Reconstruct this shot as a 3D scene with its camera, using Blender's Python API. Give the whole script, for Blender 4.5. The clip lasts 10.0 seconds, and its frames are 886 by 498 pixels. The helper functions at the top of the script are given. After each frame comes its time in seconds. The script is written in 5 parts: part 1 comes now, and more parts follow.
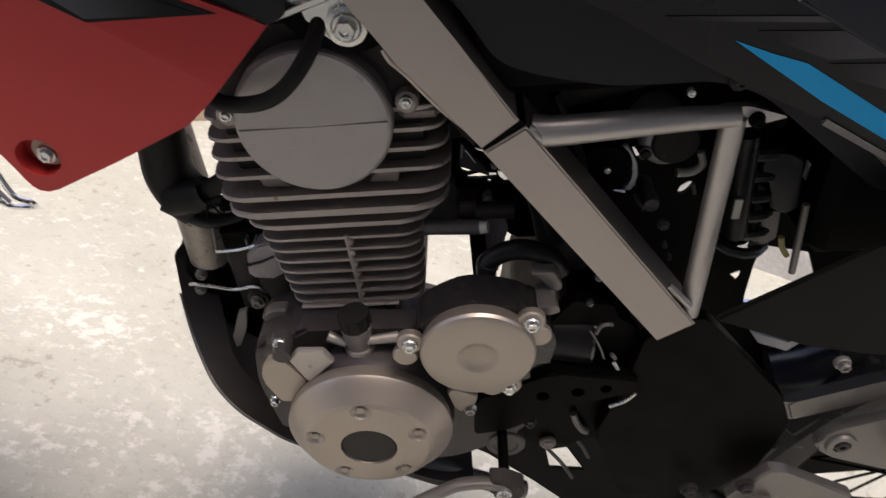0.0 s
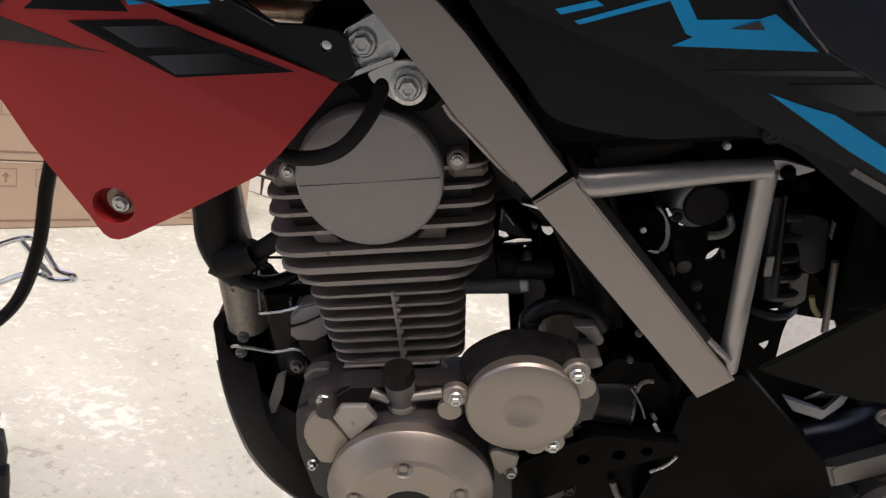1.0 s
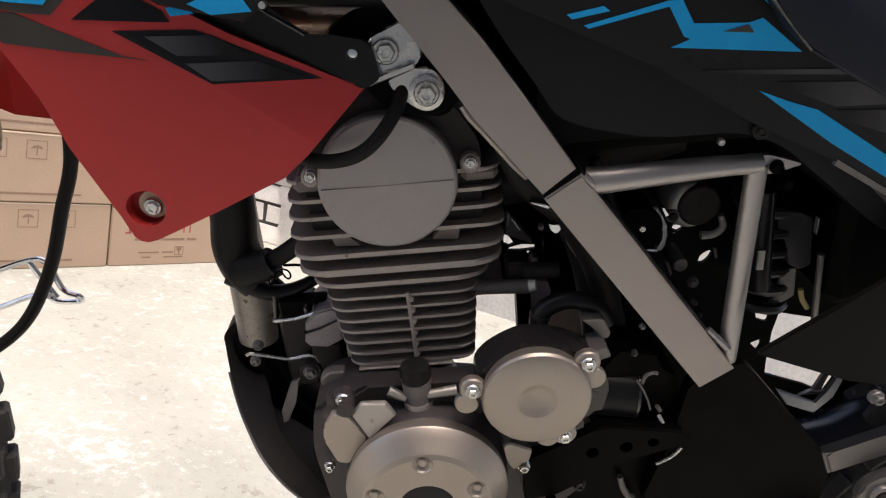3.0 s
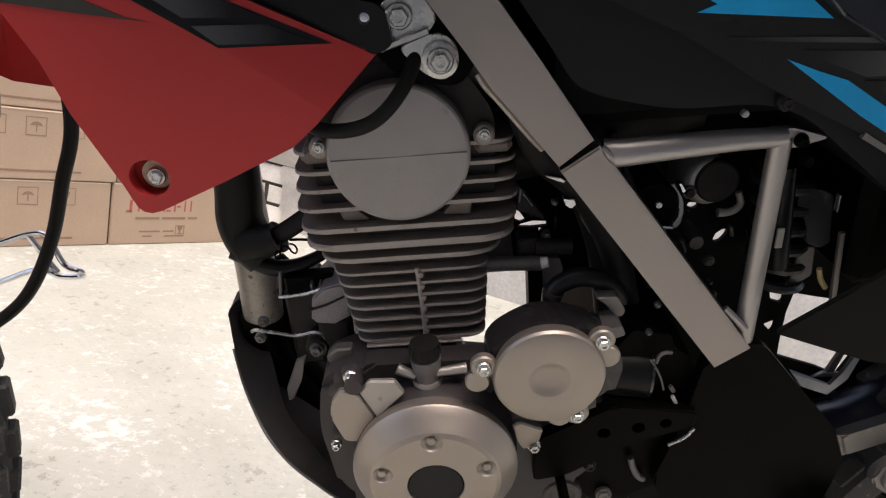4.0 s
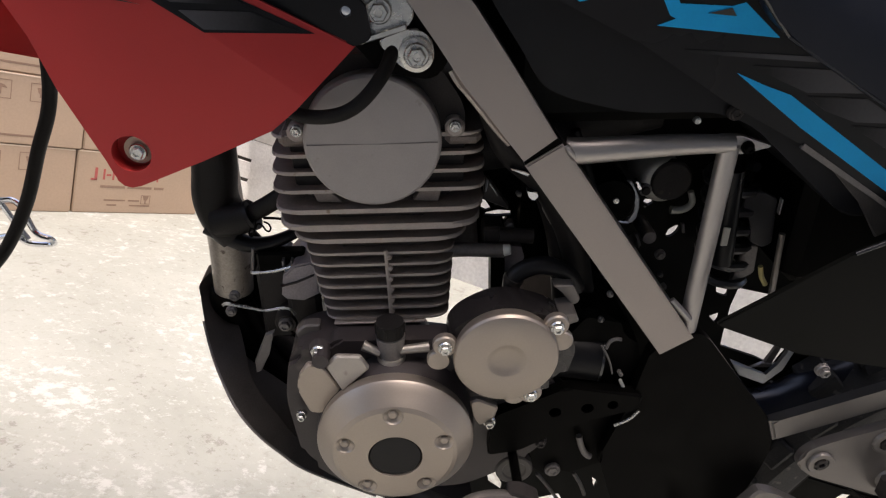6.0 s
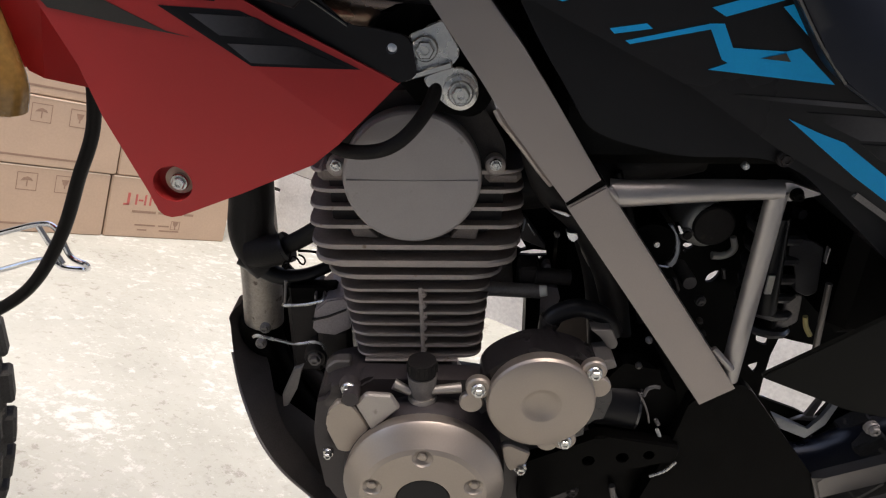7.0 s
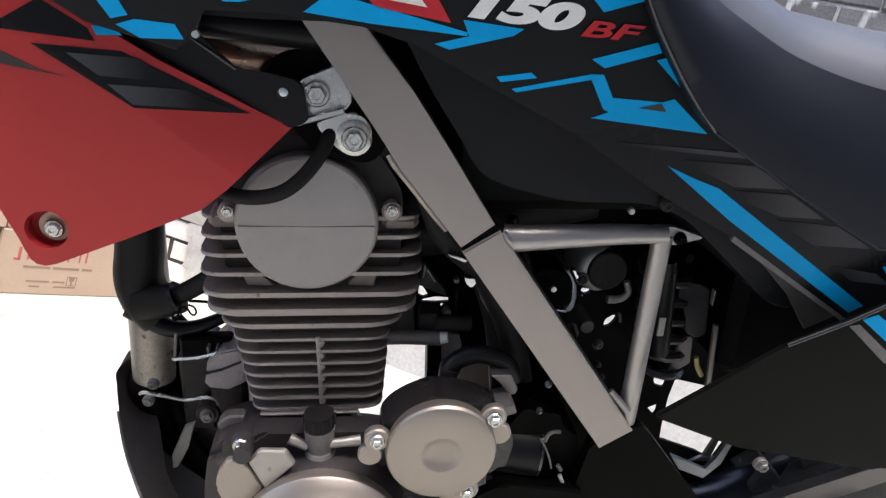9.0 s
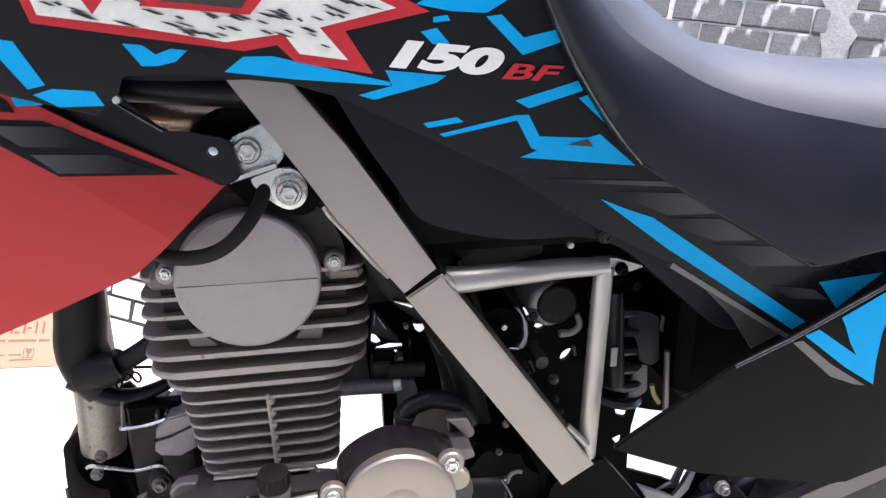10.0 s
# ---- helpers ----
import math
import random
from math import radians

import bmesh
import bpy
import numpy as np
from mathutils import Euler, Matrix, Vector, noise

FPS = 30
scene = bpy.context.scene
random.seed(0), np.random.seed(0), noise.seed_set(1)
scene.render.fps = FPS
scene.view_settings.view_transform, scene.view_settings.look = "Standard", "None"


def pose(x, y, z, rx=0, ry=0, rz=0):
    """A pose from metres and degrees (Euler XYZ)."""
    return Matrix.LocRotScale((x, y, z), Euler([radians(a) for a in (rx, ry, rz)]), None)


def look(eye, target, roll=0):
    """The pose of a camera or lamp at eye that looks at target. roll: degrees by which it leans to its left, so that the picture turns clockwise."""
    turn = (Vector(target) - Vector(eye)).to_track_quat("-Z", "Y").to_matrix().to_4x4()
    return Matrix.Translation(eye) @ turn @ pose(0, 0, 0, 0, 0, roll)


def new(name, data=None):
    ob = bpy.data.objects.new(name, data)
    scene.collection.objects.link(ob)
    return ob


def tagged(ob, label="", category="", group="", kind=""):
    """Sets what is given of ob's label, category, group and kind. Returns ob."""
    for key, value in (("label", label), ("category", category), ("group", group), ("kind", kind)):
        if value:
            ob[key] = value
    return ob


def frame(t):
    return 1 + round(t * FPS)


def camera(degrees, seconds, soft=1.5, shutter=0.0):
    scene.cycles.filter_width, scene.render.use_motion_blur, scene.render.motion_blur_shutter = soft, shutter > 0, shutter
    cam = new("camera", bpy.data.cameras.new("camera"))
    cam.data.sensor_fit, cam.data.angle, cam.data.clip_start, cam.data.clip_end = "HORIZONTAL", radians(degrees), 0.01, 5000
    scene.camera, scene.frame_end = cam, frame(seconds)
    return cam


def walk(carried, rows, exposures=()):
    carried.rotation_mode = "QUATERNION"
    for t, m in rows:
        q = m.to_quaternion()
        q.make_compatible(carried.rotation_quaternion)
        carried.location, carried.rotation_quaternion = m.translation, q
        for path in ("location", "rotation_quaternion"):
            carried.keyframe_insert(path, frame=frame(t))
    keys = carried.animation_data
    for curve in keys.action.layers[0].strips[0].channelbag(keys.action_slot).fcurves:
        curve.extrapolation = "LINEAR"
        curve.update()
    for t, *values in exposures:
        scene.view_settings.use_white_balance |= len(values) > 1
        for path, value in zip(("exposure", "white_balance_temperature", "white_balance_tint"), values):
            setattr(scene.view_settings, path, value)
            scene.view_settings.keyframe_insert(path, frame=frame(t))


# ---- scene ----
cam = camera(65.0, 10.0, 1.2, 0.2)
PATH = [
    (0, -0.0059, -0.6607, 0.7611, 64.11, -10.68, 0.93),
    (0.5, -0.0272, -0.6811, 0.7282, 71.45, -9.53, 4.20),
    (1, -0.0327, -0.6952, 0.7216, 73.66, -11.00, 0.86),
    (1.5, -0.0501, -0.7112, 0.6932, 80.10, -15.71, -3.20),
    (2, -0.0563, -0.7318, 0.6955, 79.23, -11.84, -0.47),
    (2.2, -0.0560, -0.7301, 0.7039, 78.68, -10.60, -0.93),
    (3.3, -0.0594, -0.7284, 0.6879, 77.65, -10.40, -1.58),
    (3.5, -0.0614, -0.7267, 0.6864, 77.67, -10.38, -1.50),
    (4, -0.0635, -0.7167, 0.6816, 76.27, -10.82, -1.43),
    (4.5, -0.0648, -0.7195, 0.6826, 76.00, -11.23, -1.38),
    (5, -0.0666, -0.7271, 0.6859, 74.43, -12.05, -1.79),
    (5.2, -0.0655, -0.7309, 0.6864, 74.18, -12.07, -2.21),
    (6.3, -0.0684, -0.7445, 0.6919, 76.58, -14.22, -3.81),
    (6.5, -0.0699, -0.7447, 0.6923, 77.55, -14.42, -2.69),
    (7, -0.0782, -0.7332, 0.6894, 77.39, -15.19, -1.31),
    (7.5, -0.0773, -0.7192, 0.6819, 72.98, -15.29, -3.54),
    (8, -0.0724, -0.7203, 0.6820, 72.68, -15.50, -4.32),
    (8.5, -0.0669, -0.7251, 0.6840, 76.55, -15.24, -5.58),
    (9, -0.0606, -0.7308, 0.6877, 83.64, -15.66, -8.21),
    (9.5, -0.0511, -0.7330, 0.6874, 85.50, -14.91, -9.81),
    (10, -0.0423, -0.7333, 0.6953, 87.66, -11.80, -11.03),
]
EXPOSURES = [(0, 1.28, 6850, 14), (1.0, 1.28, 6850, 14), (2.0, 1.50, 6800, 13), (5.0, 1.33, 6850, 14), (6.5, 1.36, 6750, 13), (8.2, 1.33, 6650, 12), (8.8, 1.74, 6450, 11), (9.2, 2.20, 6230, 11), (10, 2.66, 6230, 13)]
walk(cam, [(t, pose(x, y, z, rx, ry, rz)) for t, x, y, z, rx, ry, rz in PATH], EXPOSURES)

# ---- light ----
world = bpy.data.worlds.new("world")
scene.world = world
world.use_nodes = True
sky = world.node_tree.nodes.new("ShaderNodeTexSky")
sky.sky_type, sky.sun_disc = "NISHITA", False
sky.sun_elevation, sky.sun_rotation = radians(76), radians(176)
sky.dust_density, sky.air_density = 4.0, 0.8
back = world.node_tree.nodes["Background"]
back.inputs["Strength"].default_value = 0.15
world.node_tree.links.new(sky.outputs[0], back.inputs["Color"])
sun_data = bpy.data.lights.new("sun", "SUN")
sun_data.energy, sun_data.angle, sun_data.color = 1.0, radians(34), (1.0, 0.93, 0.86)
sun = new("sun", sun_data)
sun.matrix_world = look((0.3, -0.85, 5.0), (0.2, 0.4, 0))


# ---- materials ----
def material(name, colour, rough=0.5, metal=0.0, scale=60.0, vary=0.15, bump=0.1, fine=600.0, spots=0.0, spot_colour=(0.02, 0.02, 0.02), coat=0.0, per_piece=0.0, spec=0.5, stretch=1.0):
    """A surface whose colour and roughness vary at two scales, with fine relief."""
    m = bpy.data.materials.new(name)
    m.use_nodes = True
    t = m.node_tree
    n, link = t.nodes, t.links.new
    p = n["Principled BSDF"]
    co = n.new("ShaderNodeTexCoord").outputs["Object"]
    big, small = n.new("ShaderNodeTexNoise"), n.new("ShaderNodeTexNoise")
    for tex, s, d in ((big, scale, 5), (small, fine, 3)):
        tex.inputs["Scale"].default_value, tex.inputs["Detail"].default_value = s, d
        link(co, tex.inputs["Vector"])
    mixed = n.new("ShaderNodeMath")
    mixed.operation = "ADD"
    link(big.outputs["Fac"], mixed.inputs[0])
    link(small.outputs["Fac"], mixed.inputs[1])
    ramp = n.new("ShaderNodeMapRange")
    ramp.inputs["From Min"].default_value, ramp.inputs["From Max"].default_value = 0.65, 1.35
    ramp.inputs["To Min"].default_value, ramp.inputs["To Max"].default_value = 1 - vary, 1 + vary
    link(mixed.outputs[0], ramp.inputs["Value"])
    value = ramp.outputs["Result"]
    if per_piece:
        info, piece, times = n.new("ShaderNodeObjectInfo"), n.new("ShaderNodeMapRange"), n.new("ShaderNodeMath")
        piece.inputs["To Min"].default_value, piece.inputs["To Max"].default_value = 1 - per_piece, 1 + per_piece
        times.operation = "MULTIPLY"
        link(info.outputs["Random"], piece.inputs["Value"])
        link(piece.outputs["Result"], times.inputs[0])
        link(value, times.inputs[1])
        value = times.outputs[0]
    scaled = n.new("ShaderNodeVectorMath")
    scaled.operation = "SCALE"
    scaled.inputs[0].default_value = colour
    link(value, scaled.inputs["Scale"])
    out = scaled.outputs[0]
    if spots:
        blot, edge, mix = n.new("ShaderNodeTexNoise"), n.new("ShaderNodeMapRange"), n.new("ShaderNodeMix")
        blot.inputs["Scale"].default_value, blot.inputs["Detail"].default_value = scale * 1.7, 8
        runs = n.new("ShaderNodeMapping")
        runs.inputs["Scale"].default_value = (1, 1, stretch)
        link(co, runs.inputs["Vector"])
        link(runs.outputs["Vector"], blot.inputs["Vector"])
        edge.inputs["From Min"].default_value, edge.inputs["From Max"].default_value = 0.70 - 0.25 * spots, 0.76 - 0.2 * spots
        link(blot.outputs["Fac"], edge.inputs["Value"])
        mix.data_type = "RGBA"
        mix.inputs["B"].default_value = (*spot_colour, 1)
        link(edge.outputs["Result"], mix.inputs["Factor"])
        link(out, mix.inputs["A"])
        out = mix.outputs["Result"]
    link(out, p.inputs["Base Color"])
    p.inputs["Metallic"].default_value, p.inputs["Coat Weight"].default_value = metal, coat
    p.inputs["Specular IOR Level"].default_value = spec
    r = n.new("ShaderNodeMapRange")
    r.inputs["From Min"].default_value, r.inputs["From Max"].default_value = 0.3, 0.7
    r.inputs["To Min"].default_value, r.inputs["To Max"].default_value = max(0.03, rough - 0.08), min(1, rough + 0.1)
    link(big.outputs["Fac"], r.inputs["Value"])
    link(r.outputs["Result"], p.inputs["Roughness"])
    if bump:
        b = n.new("ShaderNodeBump")
        b.inputs["Strength"].default_value, b.inputs["Distance"].default_value = bump, 0.0015
        link(mixed.outputs[0], b.inputs["Height"])
        link(b.outputs["Normal"], p.inputs["Normal"])
    return m


SILVER = material("silver_frame_paint", (0.345, 0.308, 0.289), 0.38, 0.75, 8, 0.05, 0.01, 1500)
TUBE = material("silver_tube_paint", (0.40, 0.378, 0.364), 0.36, 0.8, 4, 0.03, 0.0, 300)
CAST = material("cast_aluminium", (0.42, 0.39, 0.36), 0.42, 0.75, 30, 0.10, 0.12, 1400, spots=0.12, spot_colour=(0.2, 0.18, 0.16))
COVER = material("engine_cover_paint", (0.362, 0.318, 0.280), 0.40, 0.8, 6, 0.04, 0.015, 700)
HEAD = material("cylinder_head_cover_paint", (0.325, 0.305, 0.303), 0.42, 0.5, 45, 0.09, 0.10, 1600, spots=0.15, spot_colour=(0.24, 0.22, 0.21))
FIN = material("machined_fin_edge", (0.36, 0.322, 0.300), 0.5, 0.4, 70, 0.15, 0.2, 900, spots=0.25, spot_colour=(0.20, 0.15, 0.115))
# Flanks darker than the machined edges; gap shade is put into flank and core.
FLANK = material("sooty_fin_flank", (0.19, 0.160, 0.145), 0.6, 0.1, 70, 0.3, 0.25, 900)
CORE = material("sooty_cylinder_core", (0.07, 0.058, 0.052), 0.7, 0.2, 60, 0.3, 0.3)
CASE = material("dark_engine_case", (0.026, 0.023, 0.0225), 0.45, 0.1, 60, 0.25, 0.2, 900, spots=0.15, spot_colour=(0.05, 0.042, 0.035), spec=0.2)
BLACK = material("black_painted_steel", (0.0024, 0.0022, 0.0020), 0.45, 0.0, 40, 0.3, 0.08, spec=0.045)
PLASTIC = material("black_matt_plastic", (0.0065, 0.0065, 0.0057), 0.48, 0.0, 30, 0.25, 0.10, 2500, spec=0.08)
COVER_PLASTIC = material("black_satin_plastic", (0.0115, 0.0118, 0.0135), 0.40, 0.0, 30, 0.2, 0.06, 2500, spec=0.2)
GLOSS = material("black_gloss_plastic", (0.0085, 0.0085, 0.010), 0.30, 0.0, 6, 0.08, 0.0, 400, spec=0.2)
EDGE = material("polished_black_edge", (0.02, 0.02, 0.022), 0.14, 0.0, 30, 0.1, 0.0, spec=0.9)
RED = material("red_shroud_plastic", (0.415, 0.026, 0.026), 0.42, 0.0, 25, 0.05, 0.05, 1500, spec=0.42)
RED_INK = material("red_decal", (0.50, 0.03, 0.04), 0.4, 0.0, 40, 0.06, 0.0, spec=0.2)
BLUE = material("blue_decal", (0.004, 0.35, 0.74), 0.38, 0.0, 40, 0.05, 0.0, spec=0.15)
WHITE_INK = material("white_decal", (0.74, 0.74, 0.70), 0.45, 0.0, 90, 0.06, 0.0, 300)
WHITE = material("white_lettering", (0.76, 0.76, 0.76), 0.45, 0.0, 50, 0.04, 0.0)
DARK_INK = material("dark_decal", (0.03, 0.027, 0.023), 0.4, 0.0, 40, 0.15, 0.0)
RUBBER = material("black_rubber", (0.009, 0.008, 0.008), 0.55, 0.0, 60, 0.3, 0.15, spec=0.2)
PALECAST = material("pale_cast_alloy", (0.46, 0.45, 0.41), 0.42, 0.3, 50, 0.15, 0.12)
MOUNT = material("light_grey_casting", (0.27, 0.245, 0.26), 0.5, 0.3, 50, 0.2, 0.2, 700)
HOUSING = material("glossy_dark_casting", (0.014, 0.0125, 0.0135), 0.24, 0.0, 30, 0.2, 0.06, 900, spec=0.6)
NAVY = material("blue_black_gloss_paint", (0.009, 0.011, 0.020), 0.30, 0.0, 8, 0.1, 0.0, 400, spec=0.45)
LIMED = material("whitewashed_brick", (0.86, 0.85, 0.83), 0.9, 0.0, 14, 0.12, 0.7, 120, per_piece=0.05)
JOINT = material("dark_open_joint", (0.06, 0.055, 0.05), 0.95, 0.0, 14, 0.3, 0.5, 120)
GREYCASE = material("dull_grey_alloy", (0.155, 0.145, 0.142), 0.45, 0.3, 60, 0.2, 0.15)
AMBER = material("amber_plastic", (0.26, 0.15, 0.045), 0.22, 0.0, 30, 0.3, 0.05, 200, spots=0.35, spot_colour=(0.08, 0.045, 0.015))
TYRE = material("tyre_rubber", (0.035, 0.034, 0.034), 0.78, 0.0, 50, 0.35, 0.4, spots=0.25, spot_colour=(0.12, 0.11, 0.10))
ZINC = material("zinc_plated_steel", (0.56, 0.56, 0.54), 0.24, 0.9, 80, 0.12, 0.1, 900)
STRAP = material("galvanised_strap", (0.40, 0.42, 0.45), 0.38, 0.6, 20, 0.08, 0.0, 300)
CHROME = material("chromed_steel", (0.75, 0.76, 0.78), 0.12, 1.0, 60, 0.05, 0.02)
RUSTY = material("scuffed_grey_tube", (0.36, 0.325, 0.285), 0.42, 0.4, 60, 0.25, 0.2, 500, spots=0.36, spot_colour=(0.09, 0.065, 0.05))
VINYL = material("dark_seat_vinyl", (0.0075, 0.0100, 0.0175), 0.45, 0.0, 10, 0.08, 0.12, 1800, spec=0.27)
# Same vinyl as the sides; the sky's sheen on top is put into the colour.
VINYL_TOP = material("grey_seat_vinyl", (0.030, 0.033, 0.040), 0.40, 0.0, 15, 0.06, 0.15, 1500)
YELLOW = material("pale_yellow_sleeve", (0.42, 0.36, 0.14), 0.5, 0.0, 40, 0.1, 0.05)
SPRING = material("dark_spring_steel", (0.05, 0.05, 0.055), 0.35, 0.3, 50, 0.15, 0.05)
CARTON = material("brown_cardboard", (0.43, 0.315, 0.225), 0.8, 0.0, 9, 0.07, 0.12, 160)
CARTON_EDGE = material("pale_cardboard_edge", (0.66, 0.55, 0.42), 0.85, 0.0, 20, 0.1, 0.2, 200)
PRINT = material("dark_red_carton_print", (0.42, 0.10, 0.085), 0.75, 0.0, 60, 0.2, 0.0)
PRINT_BROWN = material("brown_carton_print", (0.26, 0.17, 0.12), 0.75, 0.0, 60, 0.2, 0.0)
MORTAR = material("pale_mortar", (0.46, 0.455, 0.45), 0.92, 0.0, 14, 0.25, 0.9, 120)
BRICK = material("grey_brick", (0.105, 0.105, 0.108), 0.9, 0.0, 14, 0.35, 0.9, 120, stretch=0.3, spots=0.42, spot_colour=(0.34, 0.34, 0.335), per_piece=0.25)
SKID = material("worn_black_plastic", (0.062, 0.056, 0.053), 0.42, 0.0, 40, 0.3, 0.12, 900, spec=0.4)
PEG = material("dull_peg_alloy", (0.165, 0.152, 0.143), 0.36, 0.5, 40, 0.1, 0.08, 1200)
BROWN = material("brown_lacquered_metal", (0.36, 0.27, 0.21), 0.24, 0.9, 30, 0.1, 0.03, 900)
SKIRTING = material("pale_cement_coat", (0.84, 0.83, 0.81), 0.9, 0.0, 8, 0.15, 0.5, 90)
CRANK = material("grey_crankcase_paint", (0.044, 0.038, 0.040), 0.36, 0.2, 12, 0.15, 0.12, 900, spots=0.12, spot_colour=(0.11, 0.10, 0.095), spec=0.4)
PLASTER = material("cement_plaster", (0.42, 0.40, 0.37), 0.9, 0.0, 4, 0.15, 0.5, 60)
ROOFING = material("grey_roof_sheet", (0.30, 0.29, 0.28), 0.6, 0.0, 6, 0.15, 0.2, 60)


def fading_ink(name, left, right):
    """Grey print that fades into black along its stripe."""
    m = bpy.data.materials.new(name)
    m.use_nodes = True
    n, link = m.node_tree.nodes, m.node_tree.links.new
    p = n["Principled BSDF"]
    split, ramp, grain, add = n.new("ShaderNodeSeparateXYZ"), n.new("ShaderNodeValToRGB"), n.new("ShaderNodeTexNoise"), n.new("ShaderNodeMath")
    co = n.new("ShaderNodeTexCoord")
    link(co.outputs["Generated"], split.inputs[0])
    link(co.outputs["Object"], grain.inputs["Vector"])
    grain.inputs["Scale"].default_value = 400
    add.operation = "MULTIPLY_ADD"
    add.inputs[1].default_value = 0.12
    link(grain.outputs["Fac"], add.inputs[0])
    link(split.outputs["X"], add.inputs[2])
    link(add.outputs[0], ramp.inputs["Fac"])
    ramp.color_ramp.elements[0].position, ramp.color_ramp.elements[0].color = 0.18, (left, left, left * 1.12, 1)
    ramp.color_ramp.elements[1].position, ramp.color_ramp.elements[1].color = 0.80, (right, right, right * 1.12, 1)
    link(ramp.outputs["Color"], p.inputs["Base Color"])
    p.inputs["Roughness"].default_value, p.inputs["Specular IOR Level"].default_value = 0.34, 0.2
    return m


FADE = fading_ink("fading_grey_decal", 0.0088, 0.066)
FADE_BACK = fading_ink("grey_shroud_decal", 0.075, 0.010)


def concrete():
    """Worn pale concrete: trowel marks, chalky flakes, fine dark specks and hairline cracks."""
    m = bpy.data.materials.new("worn_pale_concrete")
    m.use_nodes = True
    t = m.node_tree
    n, link = t.nodes, t.links.new
    p = n["Principled BSDF"]
    co = n.new("ShaderNodeTexCoord").outputs["Object"]

    def noise_at(s, d, rough=0.6):
        x = n.new("ShaderNodeTexNoise")
        x.inputs["Scale"].default_value, x.inputs["Detail"].default_value, x.inputs["Roughness"].default_value = s, d, rough
        link(co, x.inputs["Vector"])
        return x.outputs["Fac"]

    def step(v, a, b, c, d):
        x = n.new("ShaderNodeMapRange")
        for k, q in zip(("From Min", "From Max", "To Min", "To Max"), (a, b, c, d)):
            x.inputs[k].default_value = q
        link(v, x.inputs["Value"])
        return x.outputs["Result"]

    def mixed(f, a, b):
        x = n.new("ShaderNodeMix")
        x.data_type = "RGBA"
        link(f, x.inputs["Factor"])
        for k, q in (("A", a), ("B", b)):
            if isinstance(q, tuple):
                x.inputs[k].default_value = (*q, 1)
            else:
                link(q, x.inputs[k])
        return x.outputs["Result"]

    broad, flakes, specks, grit = noise_at(3.5, 6), noise_at(38, 10, 0.72), noise_at(90, 3), noise_at(55, 10, 0.75)
    colour = mixed(step(broad, 0.35, 0.65, 0, 1), (0.330, 0.338, 0.298), (0.405, 0.412, 0.368))
    colour = mixed(step(grit, 0.47, 0.38, 0, 0.35), colour, (0.25, 0.245, 0.21))
    worn = n.new("ShaderNodeMath")
    worn.operation = "MULTIPLY_ADD"
    link(noise_at(4.5, 8, 0.65), worn.inputs[0])
    worn.inputs[1].default_value = 0.75
    link(flakes, worn.inputs[2])
    flakes = step(worn.outputs[0], 0.375, 1.375, 0, 1)
    colour = mixed(step(flakes, 0.550, 0.640, 0, 0.65), colour, (0.58, 0.585, 0.55))
    colour = mixed(step(noise_at(75, 8, 0.7), 0.60, 0.66, 0, 0.40), colour, (0.58, 0.585, 0.55))
    colour = mixed(step(flakes, 0.380, 0.335, 0, 0.5), colour, (0.18, 0.165, 0.135))
    colour = mixed(step(specks, 0.74, 0.78, 0, 0.7), colour, (0.17, 0.14, 0.11))
    cracks = n.new("ShaderNodeTexVoronoi")
    cracks.feature = "DISTANCE_TO_EDGE"
    cracks.inputs["Scale"].default_value = 1.3
    bent = n.new("ShaderNodeVectorMath")
    wob = n.new("ShaderNodeTexNoise")
    wob.inputs["Scale"].default_value, wob.inputs["Detail"].default_value = 5, 6
    link(co, wob.inputs["Vector"])
    bent.operation = "MULTIPLY_ADD"
    bent.inputs[1].default_value = (0.35, 0.35, 0.35)
    link(wob.outputs["Color"], bent.inputs[0])
    link(co, bent.inputs[2])
    link(bent.outputs[0], cracks.inputs["Vector"])
    colour = mixed(step(cracks.outputs["Distance"], 0.0012, 0.003, 0.15, 0), colour, (0.25, 0.21, 0.17))
    link(colour, p.inputs["Base Color"])
    p.inputs["Roughness"].default_value = 0.75
    b = n.new("ShaderNodeBump")
    b.inputs["Strength"].default_value, b.inputs["Distance"].default_value = 0.5, 0.004
    link(flakes, b.inputs["Height"])
    link(b.outputs["Normal"], p.inputs["Normal"])
    return m


CONCRETE = concrete()


# ---- mesh helpers ----
def part(name, bm, mat, parent, label="", smooth=False, sharp=35):
    """Links a bmesh as one mesh object under a thing or a part."""
    me = bpy.data.meshes.new(name)
    bmesh.ops.recalc_face_normals(bm, faces=bm.faces)
    if smooth:
        for fc in bm.faces:
            fc.smooth = True
        for e in bm.edges:
            if len(e.link_faces) == 2 and e.calc_face_angle(0) > radians(sharp):
                e.smooth = False
    bm.to_mesh(me)
    bm.free()
    me.materials.append(mat)
    ob = new(name, me)
    ob.parent = parent
    if label:
        tagged(ob, label)
    return ob


def thing(name, m, label, category, group="", kind=""):
    ob = new(name)
    ob.empty_display_size = 0.05
    ob.matrix_basis = m
    return tagged(ob, label, category, group, kind)


